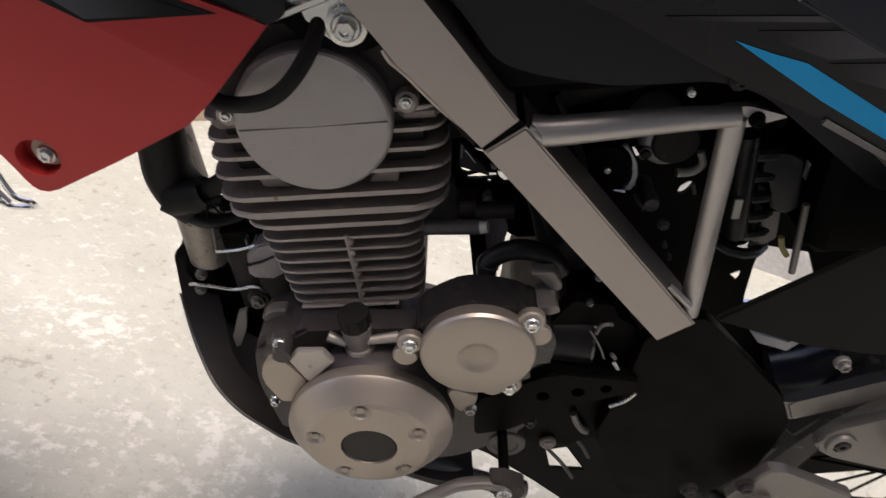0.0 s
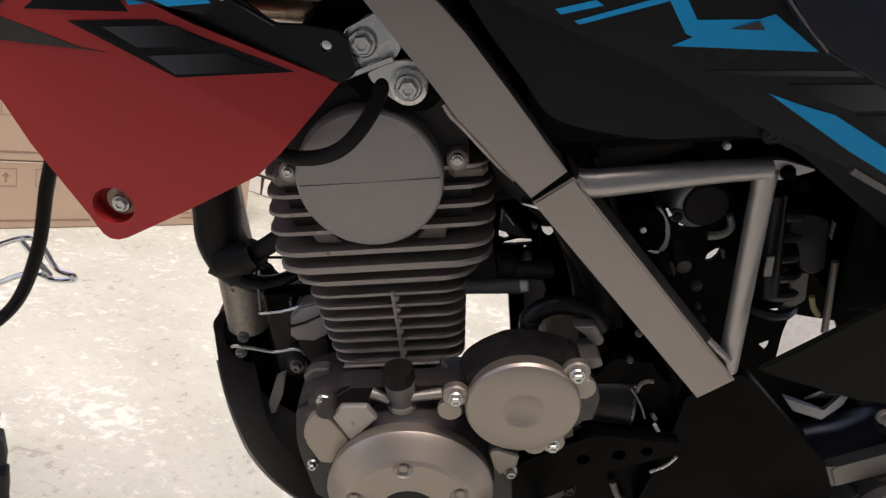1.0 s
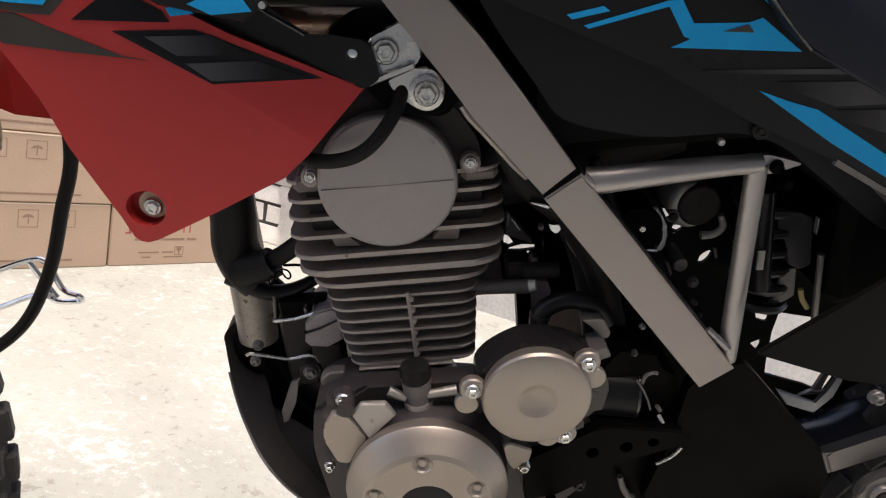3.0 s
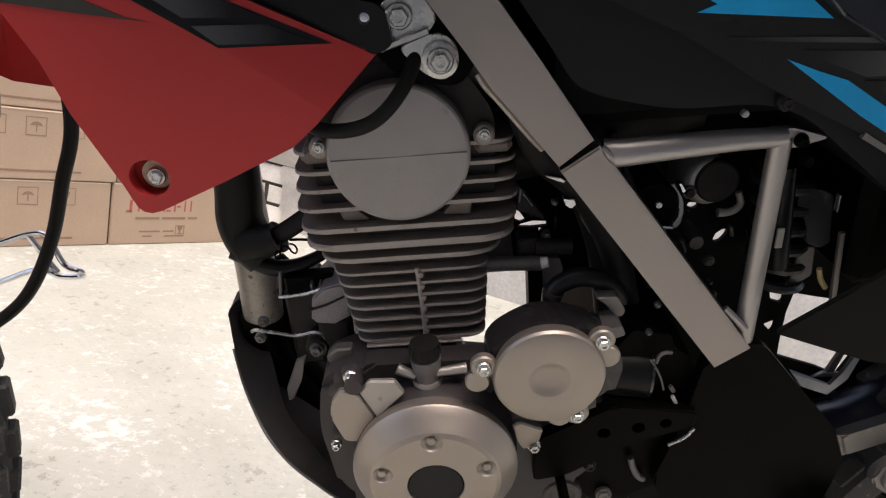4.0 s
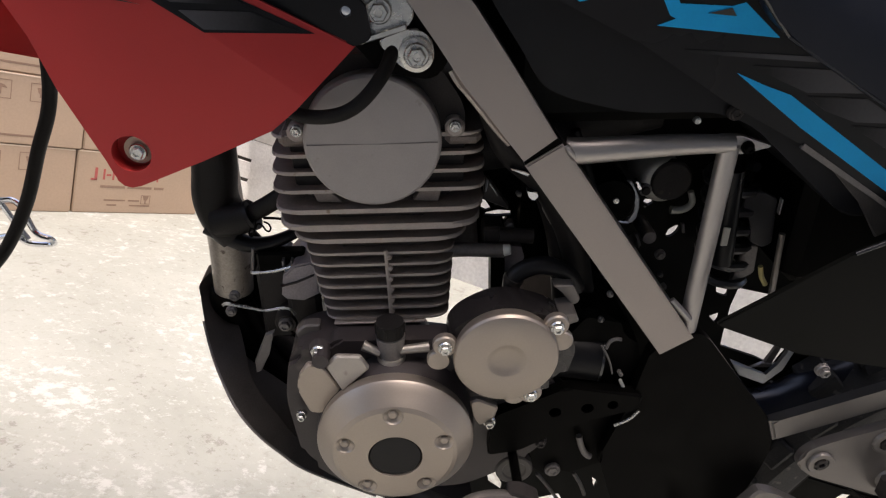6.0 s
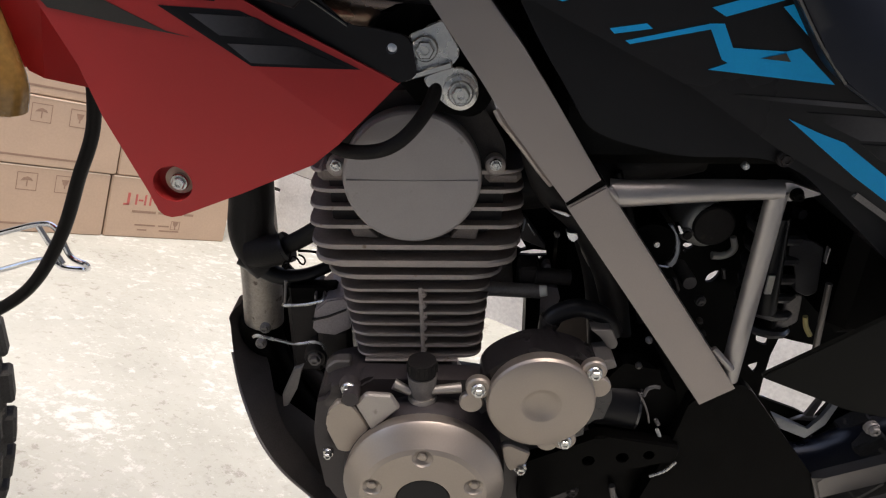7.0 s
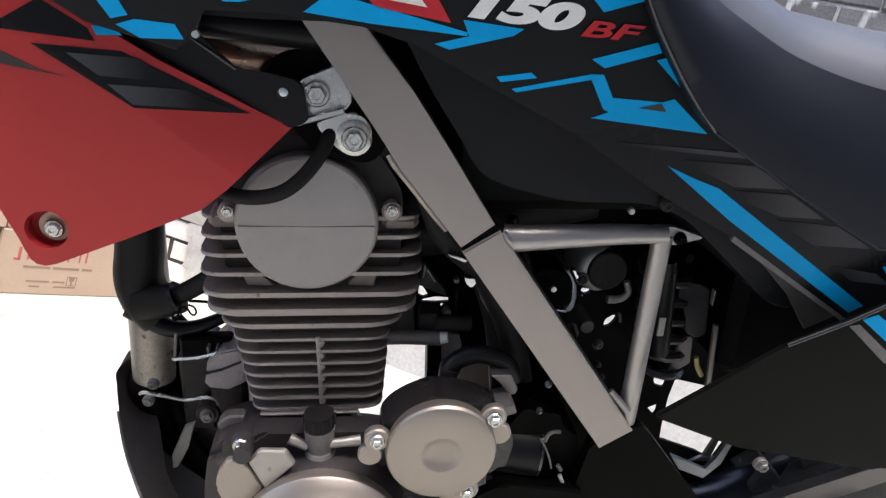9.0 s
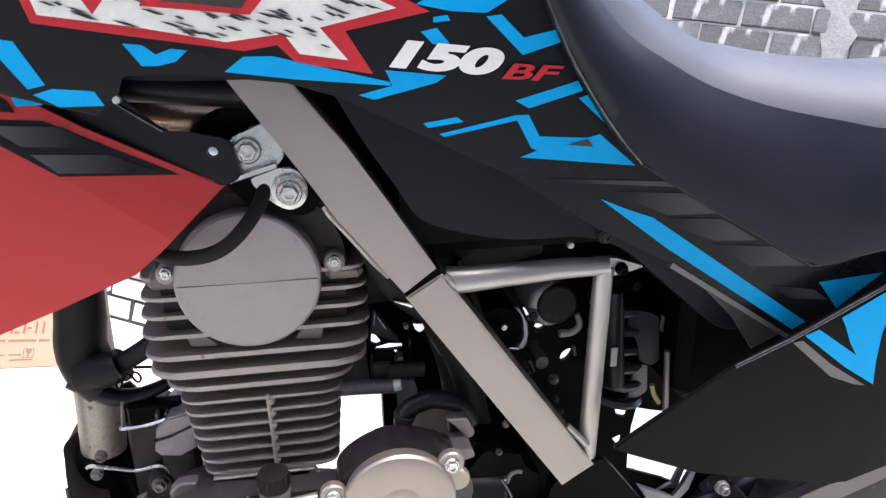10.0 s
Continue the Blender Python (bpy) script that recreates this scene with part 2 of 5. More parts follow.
def prism(poly, plane, thick, bevel=0.0, bm=None, segs=1):
    """A plate: an outline in x and z, its near face on y = a + b x + c z, thick metres deep."""
    bm = bm or bmesh.new()
    a, b, c = plane if isinstance(plane, tuple) else (plane, 0, 0)
    front = [bm.verts.new((x, a + b * x + c * z, z)) for x, z in poly]
    rear = [bm.verts.new((x, a + b * x + c * z + thick, z)) for x, z in poly]
    made = [bm.faces.new(front), bm.faces.new(rear[::-1])]
    k = len(poly)
    made += [bm.faces.new((front[i], rear[i], rear[(i + 1) % k], front[(i + 1) % k])) for i in range(k)]
    if bevel:
        edges = list({e for e in made[0].edges})
        bmesh.ops.bevel(bm, geom=edges, offset=bevel, segments=segs, affect="EDGES", clamp_overlap=True)
    return bm


def rounded(poly, r, steps=4):
    """The outline with its corners rounded."""
    out, k = [], len(poly)
    for i in range(k):
        p, a, b = (Vector(poly[j % k]) for j in (i, i - 1, i + 1))
        u, v = a - p, b - p
        d = min(r, 0.45 * u.length, 0.45 * v.length)
        s, e = p + u.normalized() * d, p + v.normalized() * d
        for j in range(steps + 1):
            w = j / steps
            out.append(tuple(s * (1 - w) ** 2 + p * 2 * w * (1 - w) + e * w * w))
    return out


def lathe(cx, cz, profile, segs=64, bm=None, ends=True):
    """A turned solid about an axis through (cx, cz); profile: (radius, place along the axis), closed at the ends."""
    bm = bm or bmesh.new()
    rings = []
    for r, h in profile:
        if r < 1e-6:
            rings.append([bm.verts.new((cx, h, cz))])
        else:
            rings.append([bm.verts.new((cx + r * math.cos(2 * math.pi * i / segs), h, cz + r * math.sin(2 * math.pi * i / segs))) for i in range(segs)])
    for a, b in zip(rings, rings[1:]):
        for i in range(segs):
            j = (i + 1) % segs
            if len(a) == 1 and len(b) > 1:
                bm.faces.new((a[0], b[i], b[j]))
            elif len(b) == 1 and len(a) > 1:
                bm.faces.new((a[i], b[0], a[j]))
            elif len(a) > 1:
                bm.faces.new((a[i], b[i], b[j], a[j]))
    for ring in (rings[0], rings[-1]):
        if ends and len(ring) > 1:
            bm.faces.new(ring)
    return bm


def smooth_line(points, steps=8):
    pts = [Vector(p) for p in points]
    pts = [2 * pts[0] - pts[1]] + pts + [2 * pts[-1] - pts[-2]]
    out = []
    for i in range(1, len(pts) - 2):
        a, b, c, d = pts[i - 1 : i + 3]
        for j in range(steps):
            t = j / steps
            out.append(0.5 * (2 * b + (c - a) * t + (2 * a - 5 * b + 4 * c - d) * t * t + (3 * b - a - 3 * c + d) * t**3))
    return out + [pts[-2]]


def tube(points, radius, segs=14, bm=None, curved=True, flat=1.0):
    """A round bar along a line; radius may be one number or one for each end."""
    bm = bm or bmesh.new()
    line = smooth_line(points) if curved and len(points) > 2 else [Vector(p) for p in points]
    r0, r1 = radius if isinstance(radius, tuple) else (radius, radius)
    side, rings = None, []
    for i, p in enumerate(line):
        way = (line[min(i + 1, len(line) - 1)] - line[max(i - 1, 0)]).normalized()
        if side is None:
            side = way.orthogonal().normalized()
        side = (side - way * side.dot(way)).normalized()
        up = way.cross(side)
        r = r0 + (r1 - r0) * i / (len(line) - 1)
        rings.append([bm.verts.new(p + r * (math.cos(2 * math.pi * k / segs) * side + flat * math.sin(2 * math.pi * k / segs) * up)) for k in range(segs)])
    for a, b in zip(rings, rings[1:]):
        for k in range(segs):
            bm.faces.new((a[k], b[k], b[(k + 1) % segs], a[(k + 1) % segs]))
    bm.faces.new(rings[0][::-1])
    bm.faces.new(rings[-1])
    return bm


def box(x0, x1, y0, y1, z0, z1, bevel=0.0, bm=None, segs=1):
    bm = bm or bmesh.new()
    v = [bm.verts.new((x, y, z)) for x in (x0, x1) for y in (y0, y1) for z in (z0, z1)]
    fs = [bm.faces.new([v[i] for i in q]) for q in ((0, 1, 3, 2), (4, 6, 7, 5), (0, 4, 5, 1), (2, 3, 7, 6), (0, 2, 6, 4), (1, 5, 7, 3))]
    if bevel:
        bmesh.ops.bevel(bm, geom=list({e for q in fs for e in q.edges}), offset=bevel, segments=segs, affect="EDGES", clamp_overlap=True)
    return bm


def carve(ob, cutter):
    """Cuts a bmesh out of an object's mesh."""
    me = bpy.data.meshes.new("cutter")
    bmesh.ops.recalc_face_normals(cutter, faces=cutter.faces)
    cutter.to_mesh(me)
    cutter.free()
    tool = new("cutter", me)
    mod = ob.modifiers.new("cut", "BOOLEAN")
    mod.object, mod.operation, mod.solver = tool, "DIFFERENCE", "EXACT"
    world_m = ob.matrix_world.copy()
    tool.parent, tool.matrix_parent_inverse = ob.parent, ob.matrix_parent_inverse
    bpy.context.view_layer.update()
    done = bpy.data.meshes.new_from_object(ob.evaluated_get(bpy.context.evaluated_depsgraph_get()))
    ob.modifiers.clear()
    old, ob.data = ob.data, done
    done.name = old.name
    bpy.data.objects.remove(tool)
    bpy.data.meshes.remove(old)
    bpy.data.meshes.remove(me)


def bolt(x, y, z, r, parent, mat=None, high=0.006, label="", name="bolt"):
    """A hex bolt with a flange, its head towards the near side."""
    bm = lathe(x, z, [(0, y + 0.002), (r * 1.35, y + 0.002), (r * 1.35, y - 0.001), (r * 1.2, y - 0.0022), (0, y - 0.0022)], 20)
    lathe(x, z, [(0, y - 0.002), (r, y - 0.002), (r, y - high * 0.85), (r * 0.86, y - high), (r * 0.5, y - high), (r * 0.42, y - high * 0.8), (0, y - high * 0.8)], 6, bm)
    return part(name, bm, mat or ZINC, parent, label)


def decal(poly, plane, mat, parent, lift=0.0006, name="decal"):
    a, b, c = plane
    return part(name, prism(poly, (a - lift, b, c), 0.0004), mat, parent)


# ---- setting ----
def slab(name, corners, z0, z1, mat, label):
    """A wall or slab over a ground plan."""
    return tagged(part(name, slab_mesh(corners, z0, z1), mat, None, label), kind="structure", category=name.split("_")[0])


def slab_mesh(corners, z0, z1):
    bm = bmesh.new()
    low, high = ([bm.verts.new((x, y, z)) for x, y in corners] for z in (z0, z1))
    bm.faces.new(low[::-1]), bm.faces.new(high)
    for i in range(len(corners)):
        j = (i + 1) % len(corners)
        bm.faces.new((low[i], low[j], high[j], high[i]))
    return bm


ground = bmesh.new()
bmesh.ops.create_grid(ground, x_segments=4, y_segments=4, size=400)
tagged(part("ground", ground, CONCRETE, None, "worn pale concrete yard floor with chalky flakes"), kind="structure", category="floor")

CARTON_TURN, BRICK_TURN = 41.1, -27.2
ALONG = Vector((math.cos(radians(CARTON_TURN)), math.sin(radians(CARTON_TURN)), 0))
INTO = Vector((-ALONG.y, ALONG.x, 0))
CARTON_FOOT = Vector((-0.929, 1.387, 0))
B_ALONG = Vector((math.cos(radians(BRICK_TURN)), math.sin(radians(BRICK_TURN)), 0))
B_INTO = Vector((-B_ALONG.y, B_ALONG.x, 0))
B_FOOT = Vector((-0.48, 1.98, 0))


def plan(foot, u, v, points):
    return [tuple((foot + u * a + v * b).xy) for a, b in points]


wall_west = slab("wall_west", plan(CARTON_FOOT, ALONG, INTO, [(-3.4, 0.46), (0.62, 0.46), (0.62, 0.62), (-3.4, 0.62)]), 0, 2.3, PLASTER, "rough grey cement wall behind the cartons")
brick_wall = slab("wall_north", plan(B_FOOT, B_ALONG, B_INTO, [(-0.45, 0.007), (3.4, 0.007), (3.4, 0.15), (-0.45, 0.15)]), 0, 2.3, MORTAR, "grey brick wall with pale smeared mortar joints")
# Unseen shed walls and roof, added to dim the light from the camera's side.
slab("wall_south", [(-4.0, -3.2), (4.0, -3.2), (4.0, -3.05), (-4.0, -3.05)], 0, 2.8, PLASTER, "unseen plain cement wall, added to close the shed behind the camera")
slab("wall_east", [(3.2, -3.05), (3.35, -3.05), (3.35, -0.8), (3.2, -0.8)], 0, 2.8, PLASTER, "unseen plain cement side wall, added to the shed")
roof = slab("ceiling", [(-4.0, -3.2), (4.0, -3.2), (4.0, -1.75), (-4.0, -1.75)], 2.8, 2.86, ROOFING, "unseen grey sheet roof over the shed, added to shade the near side")


# ---- motorcycle ----
bike = thing("motorcycle", pose(-0.0061, -0.1057, 0.4168, 14.755, -14.915, -1.302), "red and black dirt motorcycle leaning on its stand, silver frame", "motorcycle")
PANEL = (-0.084, 0.0, -0.1)
SHROUD = (-0.0886, 0.075, 0.0)
COS, SIN = math.cos(radians(15.4)), math.sin(radians(15.4))


def up(x, y, z):
    """From metres behind the crank, across, and above the ground, into the tilted axes of the engine."""
    return (x * COS + (z - 0.43) * SIN, y, -x * SIN + (z - 0.43) * COS)


def both(make):
    for side in (-1, 1):
        make(side)


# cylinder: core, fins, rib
part("cylinder_core", box(-0.050, 0.040, -0.048, 0.05, 0.066, 0.20, 0.012), CORE, bike, "cylinder core, its colour darkened for the shade between the fins")


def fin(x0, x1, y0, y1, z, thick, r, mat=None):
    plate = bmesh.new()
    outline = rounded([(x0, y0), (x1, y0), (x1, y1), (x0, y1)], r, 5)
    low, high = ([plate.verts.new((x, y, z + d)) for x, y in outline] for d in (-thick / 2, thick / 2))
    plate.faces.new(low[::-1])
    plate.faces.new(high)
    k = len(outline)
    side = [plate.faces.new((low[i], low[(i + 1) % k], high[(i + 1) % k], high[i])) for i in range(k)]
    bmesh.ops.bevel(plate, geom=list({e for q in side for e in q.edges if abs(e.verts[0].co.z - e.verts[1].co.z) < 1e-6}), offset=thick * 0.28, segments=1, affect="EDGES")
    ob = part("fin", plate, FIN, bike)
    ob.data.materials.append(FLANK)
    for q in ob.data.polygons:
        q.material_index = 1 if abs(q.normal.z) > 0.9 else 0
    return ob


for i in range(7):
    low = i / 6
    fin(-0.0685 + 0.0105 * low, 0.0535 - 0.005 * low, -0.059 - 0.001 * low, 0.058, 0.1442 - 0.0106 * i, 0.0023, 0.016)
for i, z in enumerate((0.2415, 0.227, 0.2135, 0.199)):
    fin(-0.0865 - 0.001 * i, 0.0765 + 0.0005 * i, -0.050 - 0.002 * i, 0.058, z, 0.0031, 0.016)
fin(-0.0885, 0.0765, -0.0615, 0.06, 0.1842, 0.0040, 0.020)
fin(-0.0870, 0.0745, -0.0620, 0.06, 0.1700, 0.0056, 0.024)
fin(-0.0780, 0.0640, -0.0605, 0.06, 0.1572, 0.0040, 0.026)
part("cylinder_rib", tube([(-0.0030, -0.0592, 0.147), (-0.0018, -0.0598, 0.112), (-0.0012, -0.0600, 0.078)], 0.0017, 8, curved=False), FIN, bike)
for i in range(7):
    part("rib_step", lathe(-0.0004, 0.1410 - 0.0106 * i, [(0, -0.058), (0.0030, -0.058), (0.0024, -0.0612), (0, -0.0618)], 5), FIN, bike)

# cylinder head and its round cover
part("cylinder_head", prism(rounded([(-0.070, 0.19), (0.060, 0.19), (0.062, 0.262), (0.036, 0.302), (-0.05, 0.302), (-0.073, 0.268)], 0.012), -0.046, 0.10, 0.004), CASE, bike, "dark cylinder head casting")
disc = lathe(-0.0080, 0.2400, [(0, -0.044), (0.0515, -0.044), (0.0515, -0.058), (0.0505, -0.0612), (0.0488, -0.0622), (0.0, -0.0632)], 72)
for v in disc.verts:
    if v.co.y < -0.06 and v.co.z > 0.2406:
        v.co.y += (v.co.z - 0.2405) * 0.03
half = [(-0.0080 + 0.0484 * math.cos(math.pi * k / 36), 0.2402 - 0.0484 * math.sin(math.pi * k / 36)) for k in range(37)]
head_cover = part("head_cover", disc, HEAD, bike, "round grey cylinder head cover", True, 5.5)
part("cover_face", prism(half, -0.0634, 0.003, 0.0003), HEAD, head_cover, "raised lower half of the head cover")
for x, z, r in ((-0.0638, 0.2492, 0.0076), (0.0533, 0.2503, 0.0076)):
    part("head_lug", lathe(x, z - 0.002, [(0, -0.04), (r, -0.04), (r, -0.0545), (r - 0.002, -0.0565), (0, -0.0565)], 24), FIN, bike, "", True)
    bolt(x, -0.0565, z, 0.0034, bike, ZINC, 0.005)
part("head_ear", box(-0.08, -0.055, -0.050, -0.02, 0.233, 0.246, 0.004), FLANK, bike)
part("head_ear", box(0.046, 0.074, -0.050, -0.02, 0.232, 0.243, 0.004), FLANK, bike)

for pad in ([(-0.0575, 0.2000), (-0.0465, 0.2015), (-0.0345, 0.1880), (-0.0545, 0.1890)], [(0.0200, 0.1885), (0.0300, 0.2015), (0.0430, 0.1990), (0.0405, 0.1870)]):
    part("head_pad", prism(rounded(pad, 0.002, 2), -0.0535, 0.02, 0.0008), FLANK, bike)

# breather hose across the cover
part("breather_hose", tube([(0.021, -0.044, 0.338), (0.0125, -0.055, 0.318), (0.006, -0.071, 0.300), (-0.008, -0.081, 0.2825), (-0.024, -0.083, 0.2715), (-0.044, -0.080, 0.2675), (-0.062, -0.074, 0.270), (-0.085, -0.055, 0.281)], 0.0051, 14), RUBBER, bike, "black rubber breather hose", True)

# crankcase
part("crankcase", prism(rounded([(-0.094, 0.02), (-0.086, 0.066), (-0.062, 0.076), (0.026, 0.072), (0.038, 0.036), (0.120, 0.030), (0.152, 0.025), (0.13, -0.06), (0.06, -0.096), (-0.04, -0.098), (-0.086, -0.055)], 0.016), -0.088, 0.050, 0.006, segs=2), CRANK, bike, "dark cast engine crankcase")
part("crankcase_half", prism(rounded([(-0.090, 0.01), (-0.05, 0.03), (0.12, 0.0), (0.15, -0.02), (0.13, -0.06), (0.06, -0.096), (-0.04, -0.098), (-0.086, -0.055)], 0.016), -0.038, 0.060, 0.006, segs=2), CASE, bike)
part("case_shoulder", prism(rounded([(-0.062, 0.056), (-0.05, 0.081), (0.05, 0.080), (0.064, 0.06), (0.03, 0.03), (-0.03, 0.03)], 0.01), -0.091, 0.02, 0.003, segs=2), CRANK, bike)
part("generator_housing", lathe(0.0, -0.001, [(0, -0.08), (0.0665, -0.08), (0.0665, -0.108), (0.0645, -0.1135), (0, -0.1135)], 64), CRANK, bike, "", True)
generator = part("generator_cover", lathe(0, 0, [(0, -0.112), (0.0640, -0.112), (0.0652, -0.1195), (0.0652, -0.1225), (0.0640, -0.1245), (0.0595, -0.1285), (0.0540, -0.1345), (0.0508, -0.1376), (0.0470, -0.1392), (0.026, -0.1400), (0.0, -0.1400)], 96), COVER, bike, "round silver generator cover", True, 20)
cut = lathe(0, -0.0012, [(0, -0.1345), (0.0208, -0.1345), (0.0222, -0.139), (0.0222, -0.16), (0, -0.16)], 48)
screw_places = [(0.0424 * math.sin(radians(72 * k)), 0.0424 * math.cos(radians(72 * k))) for k in range(5)]
for x, z in screw_places:
    lathe(x, z, [(0, -0.1368), (0.0045, -0.1366), (0.0075, -0.1384), (0.0088, -0.1402), (0.0092, -0.16), (0, -0.16)], 24, cut)
carve(generator, cut)
part("cover_plug", lathe(0, -0.0012, [(0, -0.13), (0.0216, -0.13), (0.0216, -0.1380), (0.0205, -0.1390), (0.012, -0.1388), (0, -0.1388)], 40), GLOSS, generator, "dark recessed plug in the cover's middle", True)
for x, z in screw_places:
    part("screw", lathe(x, z, [(0, -0.134), (0.0042, -0.134), (0.0042, -0.1376), (0.0030, -0.1384), (0.0, -0.1384)], 6), COVER, generator)

# bright case corners beside the generator
case_corner = part("case_corner", prism(rounded([(-0.067, 0.0755), (-0.0545, 0.0712), (-0.0425, 0.0475), (-0.060, 0.022), (-0.070, 0.024), (-0.0775, 0.050), (-0.0755, 0.063)], 0.003, 2), -0.112, 0.005, 0.0014), COVER, bike, "bright cast corner of the crankcase")
part("case_corner_top", prism(rounded([(-0.0532, 0.0716), (-0.0445, 0.0812), (-0.0250, 0.0802), (-0.0180, 0.0685), (-0.0412, 0.0480)], 0.002, 2), (-0.1205, 0.0, 0.12), 0.004, 0.0014), CAST, bike)
part("case_notch", lathe(-0.0565, 0.0775, [(0, -0.10), (0.0072, -0.10), (0.0066, -0.1128), (0, -0.1130)], 20), CRANK, bike, "", True)
part("base_gasket", box(-0.050, 0.028, -0.0625, -0.05, 0.0765, 0.0785, 0.0006), FIN, bike)
part("case_corner", prism(rounded([(0.062, 0.029), (0.069, 0.0325), (0.087, 0.023), (0.0835, 0.010), (0.071, 0.002), (0.067, 0.012)], 0.003, 2), -0.1125, 0.006, 0.0014), COVER, bike)
bolt(-0.0588, -0.1025, 0.0800, 0.0046, bike, ZINC)
part("case_boss", lathe(-0.0586, 0.0785, [(0, -0.094), (0.0085, -0.094), (0.0078, -0.1015), (0, -0.1015)], 20), CRANK, bike, "", True)
bolt(-0.0805, -0.097, 0.0085, 0.0034, bike, ZINC)
bolt(0.0795, -0.110, 0.0055, 0.0042, bike, ZINC)
part("case_ear", prism(rounded([(-0.084, 0.072), (-0.075, 0.080), (-0.061, 0.080), (-0.064, 0.068), (-0.073, 0.058), (-0.080, 0.062)], 0.003, 2), -0.066, 0.010, 0.0015), PEG, bike)

# oil filler
neck = part("oil_filler_neck", tube([(-0.001, -0.094, 0.066), (-0.001, -0.094, 0.0885)], (0.0098, 0.0120), 24), GREYCASE, bike, "dark filler neck with a bright foot", True)
part("neck_foot", tube([(-0.001, -0.0945, 0.0655), (-0.001, -0.0945, 0.0690)], (0.0118, 0.0110), 24), CAST, neck, "", True)
cap = part("oil_filler_cap", tube([(-0.001, -0.094, 0.0895), (-0.001, -0.094, 0.1015)], 0.0112, 24), RUBBER, bike, "black oil filler cap", True)
for k in range(10):
    a = 2 * math.pi * k / 10
    part("cap_ridge", box(-0.001 + 0.0113 * math.cos(a) - 0.0010, -0.001 + 0.0113 * math.cos(a) + 0.0010, -0.094 + 0.0113 * math.sin(a) - 0.0010, -0.094 + 0.0113 * math.sin(a) + 0.0010, 0.091, 0.1005), RUBBER, cap)
part("case_bar", tube([(-0.0235, -0.096, 0.0800), (-0.010, -0.098, 0.0735)], (0.0046, 0.0034), 12), CAST, bike, "", True)
part("case_bar", tube([(0.006, -0.098, 0.0755), (0.030, -0.096, 0.0765)], (0.0036, 0.0044), 12), CAST, bike, "", True)

# starter cover
part("starter_housing", prism(rounded([(0.044, 0.090), (0.046, 0.102), (0.053, 0.111), (0.065, 0.119), (0.081, 0.126), (0.097, 0.1255), (0.118, 0.119), (0.132, 0.111), (0.143, 0.095), (0.146, 0.082), (0.138, 0.050), (0.100, 0.034), (0.060, 0.044)], 0.012, 4), -0.115, 0.030, 0.009, segs=4), HOUSING, bike, "glossy dark starter gear housing", True, 30)
starter = part("starter_cover", lathe(0.0893, 0.0857, [(0, -0.112), (0.0395, -0.112), (0.0405, -0.1185), (0.0412, -0.1205), (0.0412, -0.1248), (0.0400, -0.1272), (0.0375, -0.1284), (0.0160, -0.1290), (0.0148, -0.1287), (0.0125, -0.1272), (0.0085, -0.1258), (0.0, -0.1254)], 72), COVER, bike, "round silver starter cover with a dimple", True, 25)
for x, z, tx, tz in ((0.0420, 0.0962, 0.037, 0.082), (0.1275, 0.1125, 0.1325, 0.097), (0.1105, 0.0462, 0.098, 0.0435)):
    tab = lathe(x, z, [(0, -0.1165), (0.0096, -0.1165), (0.0096, -0.1215), (0.0086, -0.1228), (0, -0.1228)], 24)
    lathe(tx, tz, [(0, -0.1165), (0.0092, -0.1165), (0.0092, -0.1205), (0.0082, -0.1218), (0, -0.1218)], 24, tab)
    part("cover_tab", tab, COVER, starter, "", True)
    bolt(x, -0.1232, z, 0.0043, starter, ZINC, 0.0055)
part("case_lug", prism(rounded([(0.129, 0.128), (0.146, 0.128), (0.152, 0.115), (0.150, 0.110), (0.145, 0.110), (0.137, 0.122)], 0.002, 2), -0.090, 0.012, 0.0015), PEG, bike)
part("case_lug", prism(rounded([(0.132, 0.110), (0.146, 0.112), (0.149, 0.104), (0.140, 0.101)], 0.002, 2), -0.106, 0.025, 0.001), PEG, bike)
part("hose_elbow", tube([(0.098, -0.074, 0.115), (0.0995, -0.075, 0.127), (0.107, -0.075, 0.1345), (0.120, -0.075, 0.1385), (0.134, -0.074, 0.135), (0.146, -0.072, 0.126), (0.153, -0.070, 0.112)], 0.0075, 16), GLOSS, bike, "black rubber elbow", True)
part("elbow_clamp", tube([(0.0990, -0.0745, 0.1245), (0.1005, -0.075, 0.1285)], 0.0084, 16), CASE, bike, "", True)

# main frame spars, one each side
SPAR_UP = [(-0.0070, 0.3885), (0.0320, 0.3845), (0.0640, 0.3435), (0.0890, 0.3060), (0.1220, 0.2545), (0.0995, 0.2375), (0.0565, 0.2935), (0.0420, 0.3165)]
SPAR_LOW = [(0.1005, 0.2340), (0.1262, 0.2500), (0.2485, 0.0765), (0.2228, 0.0600)]


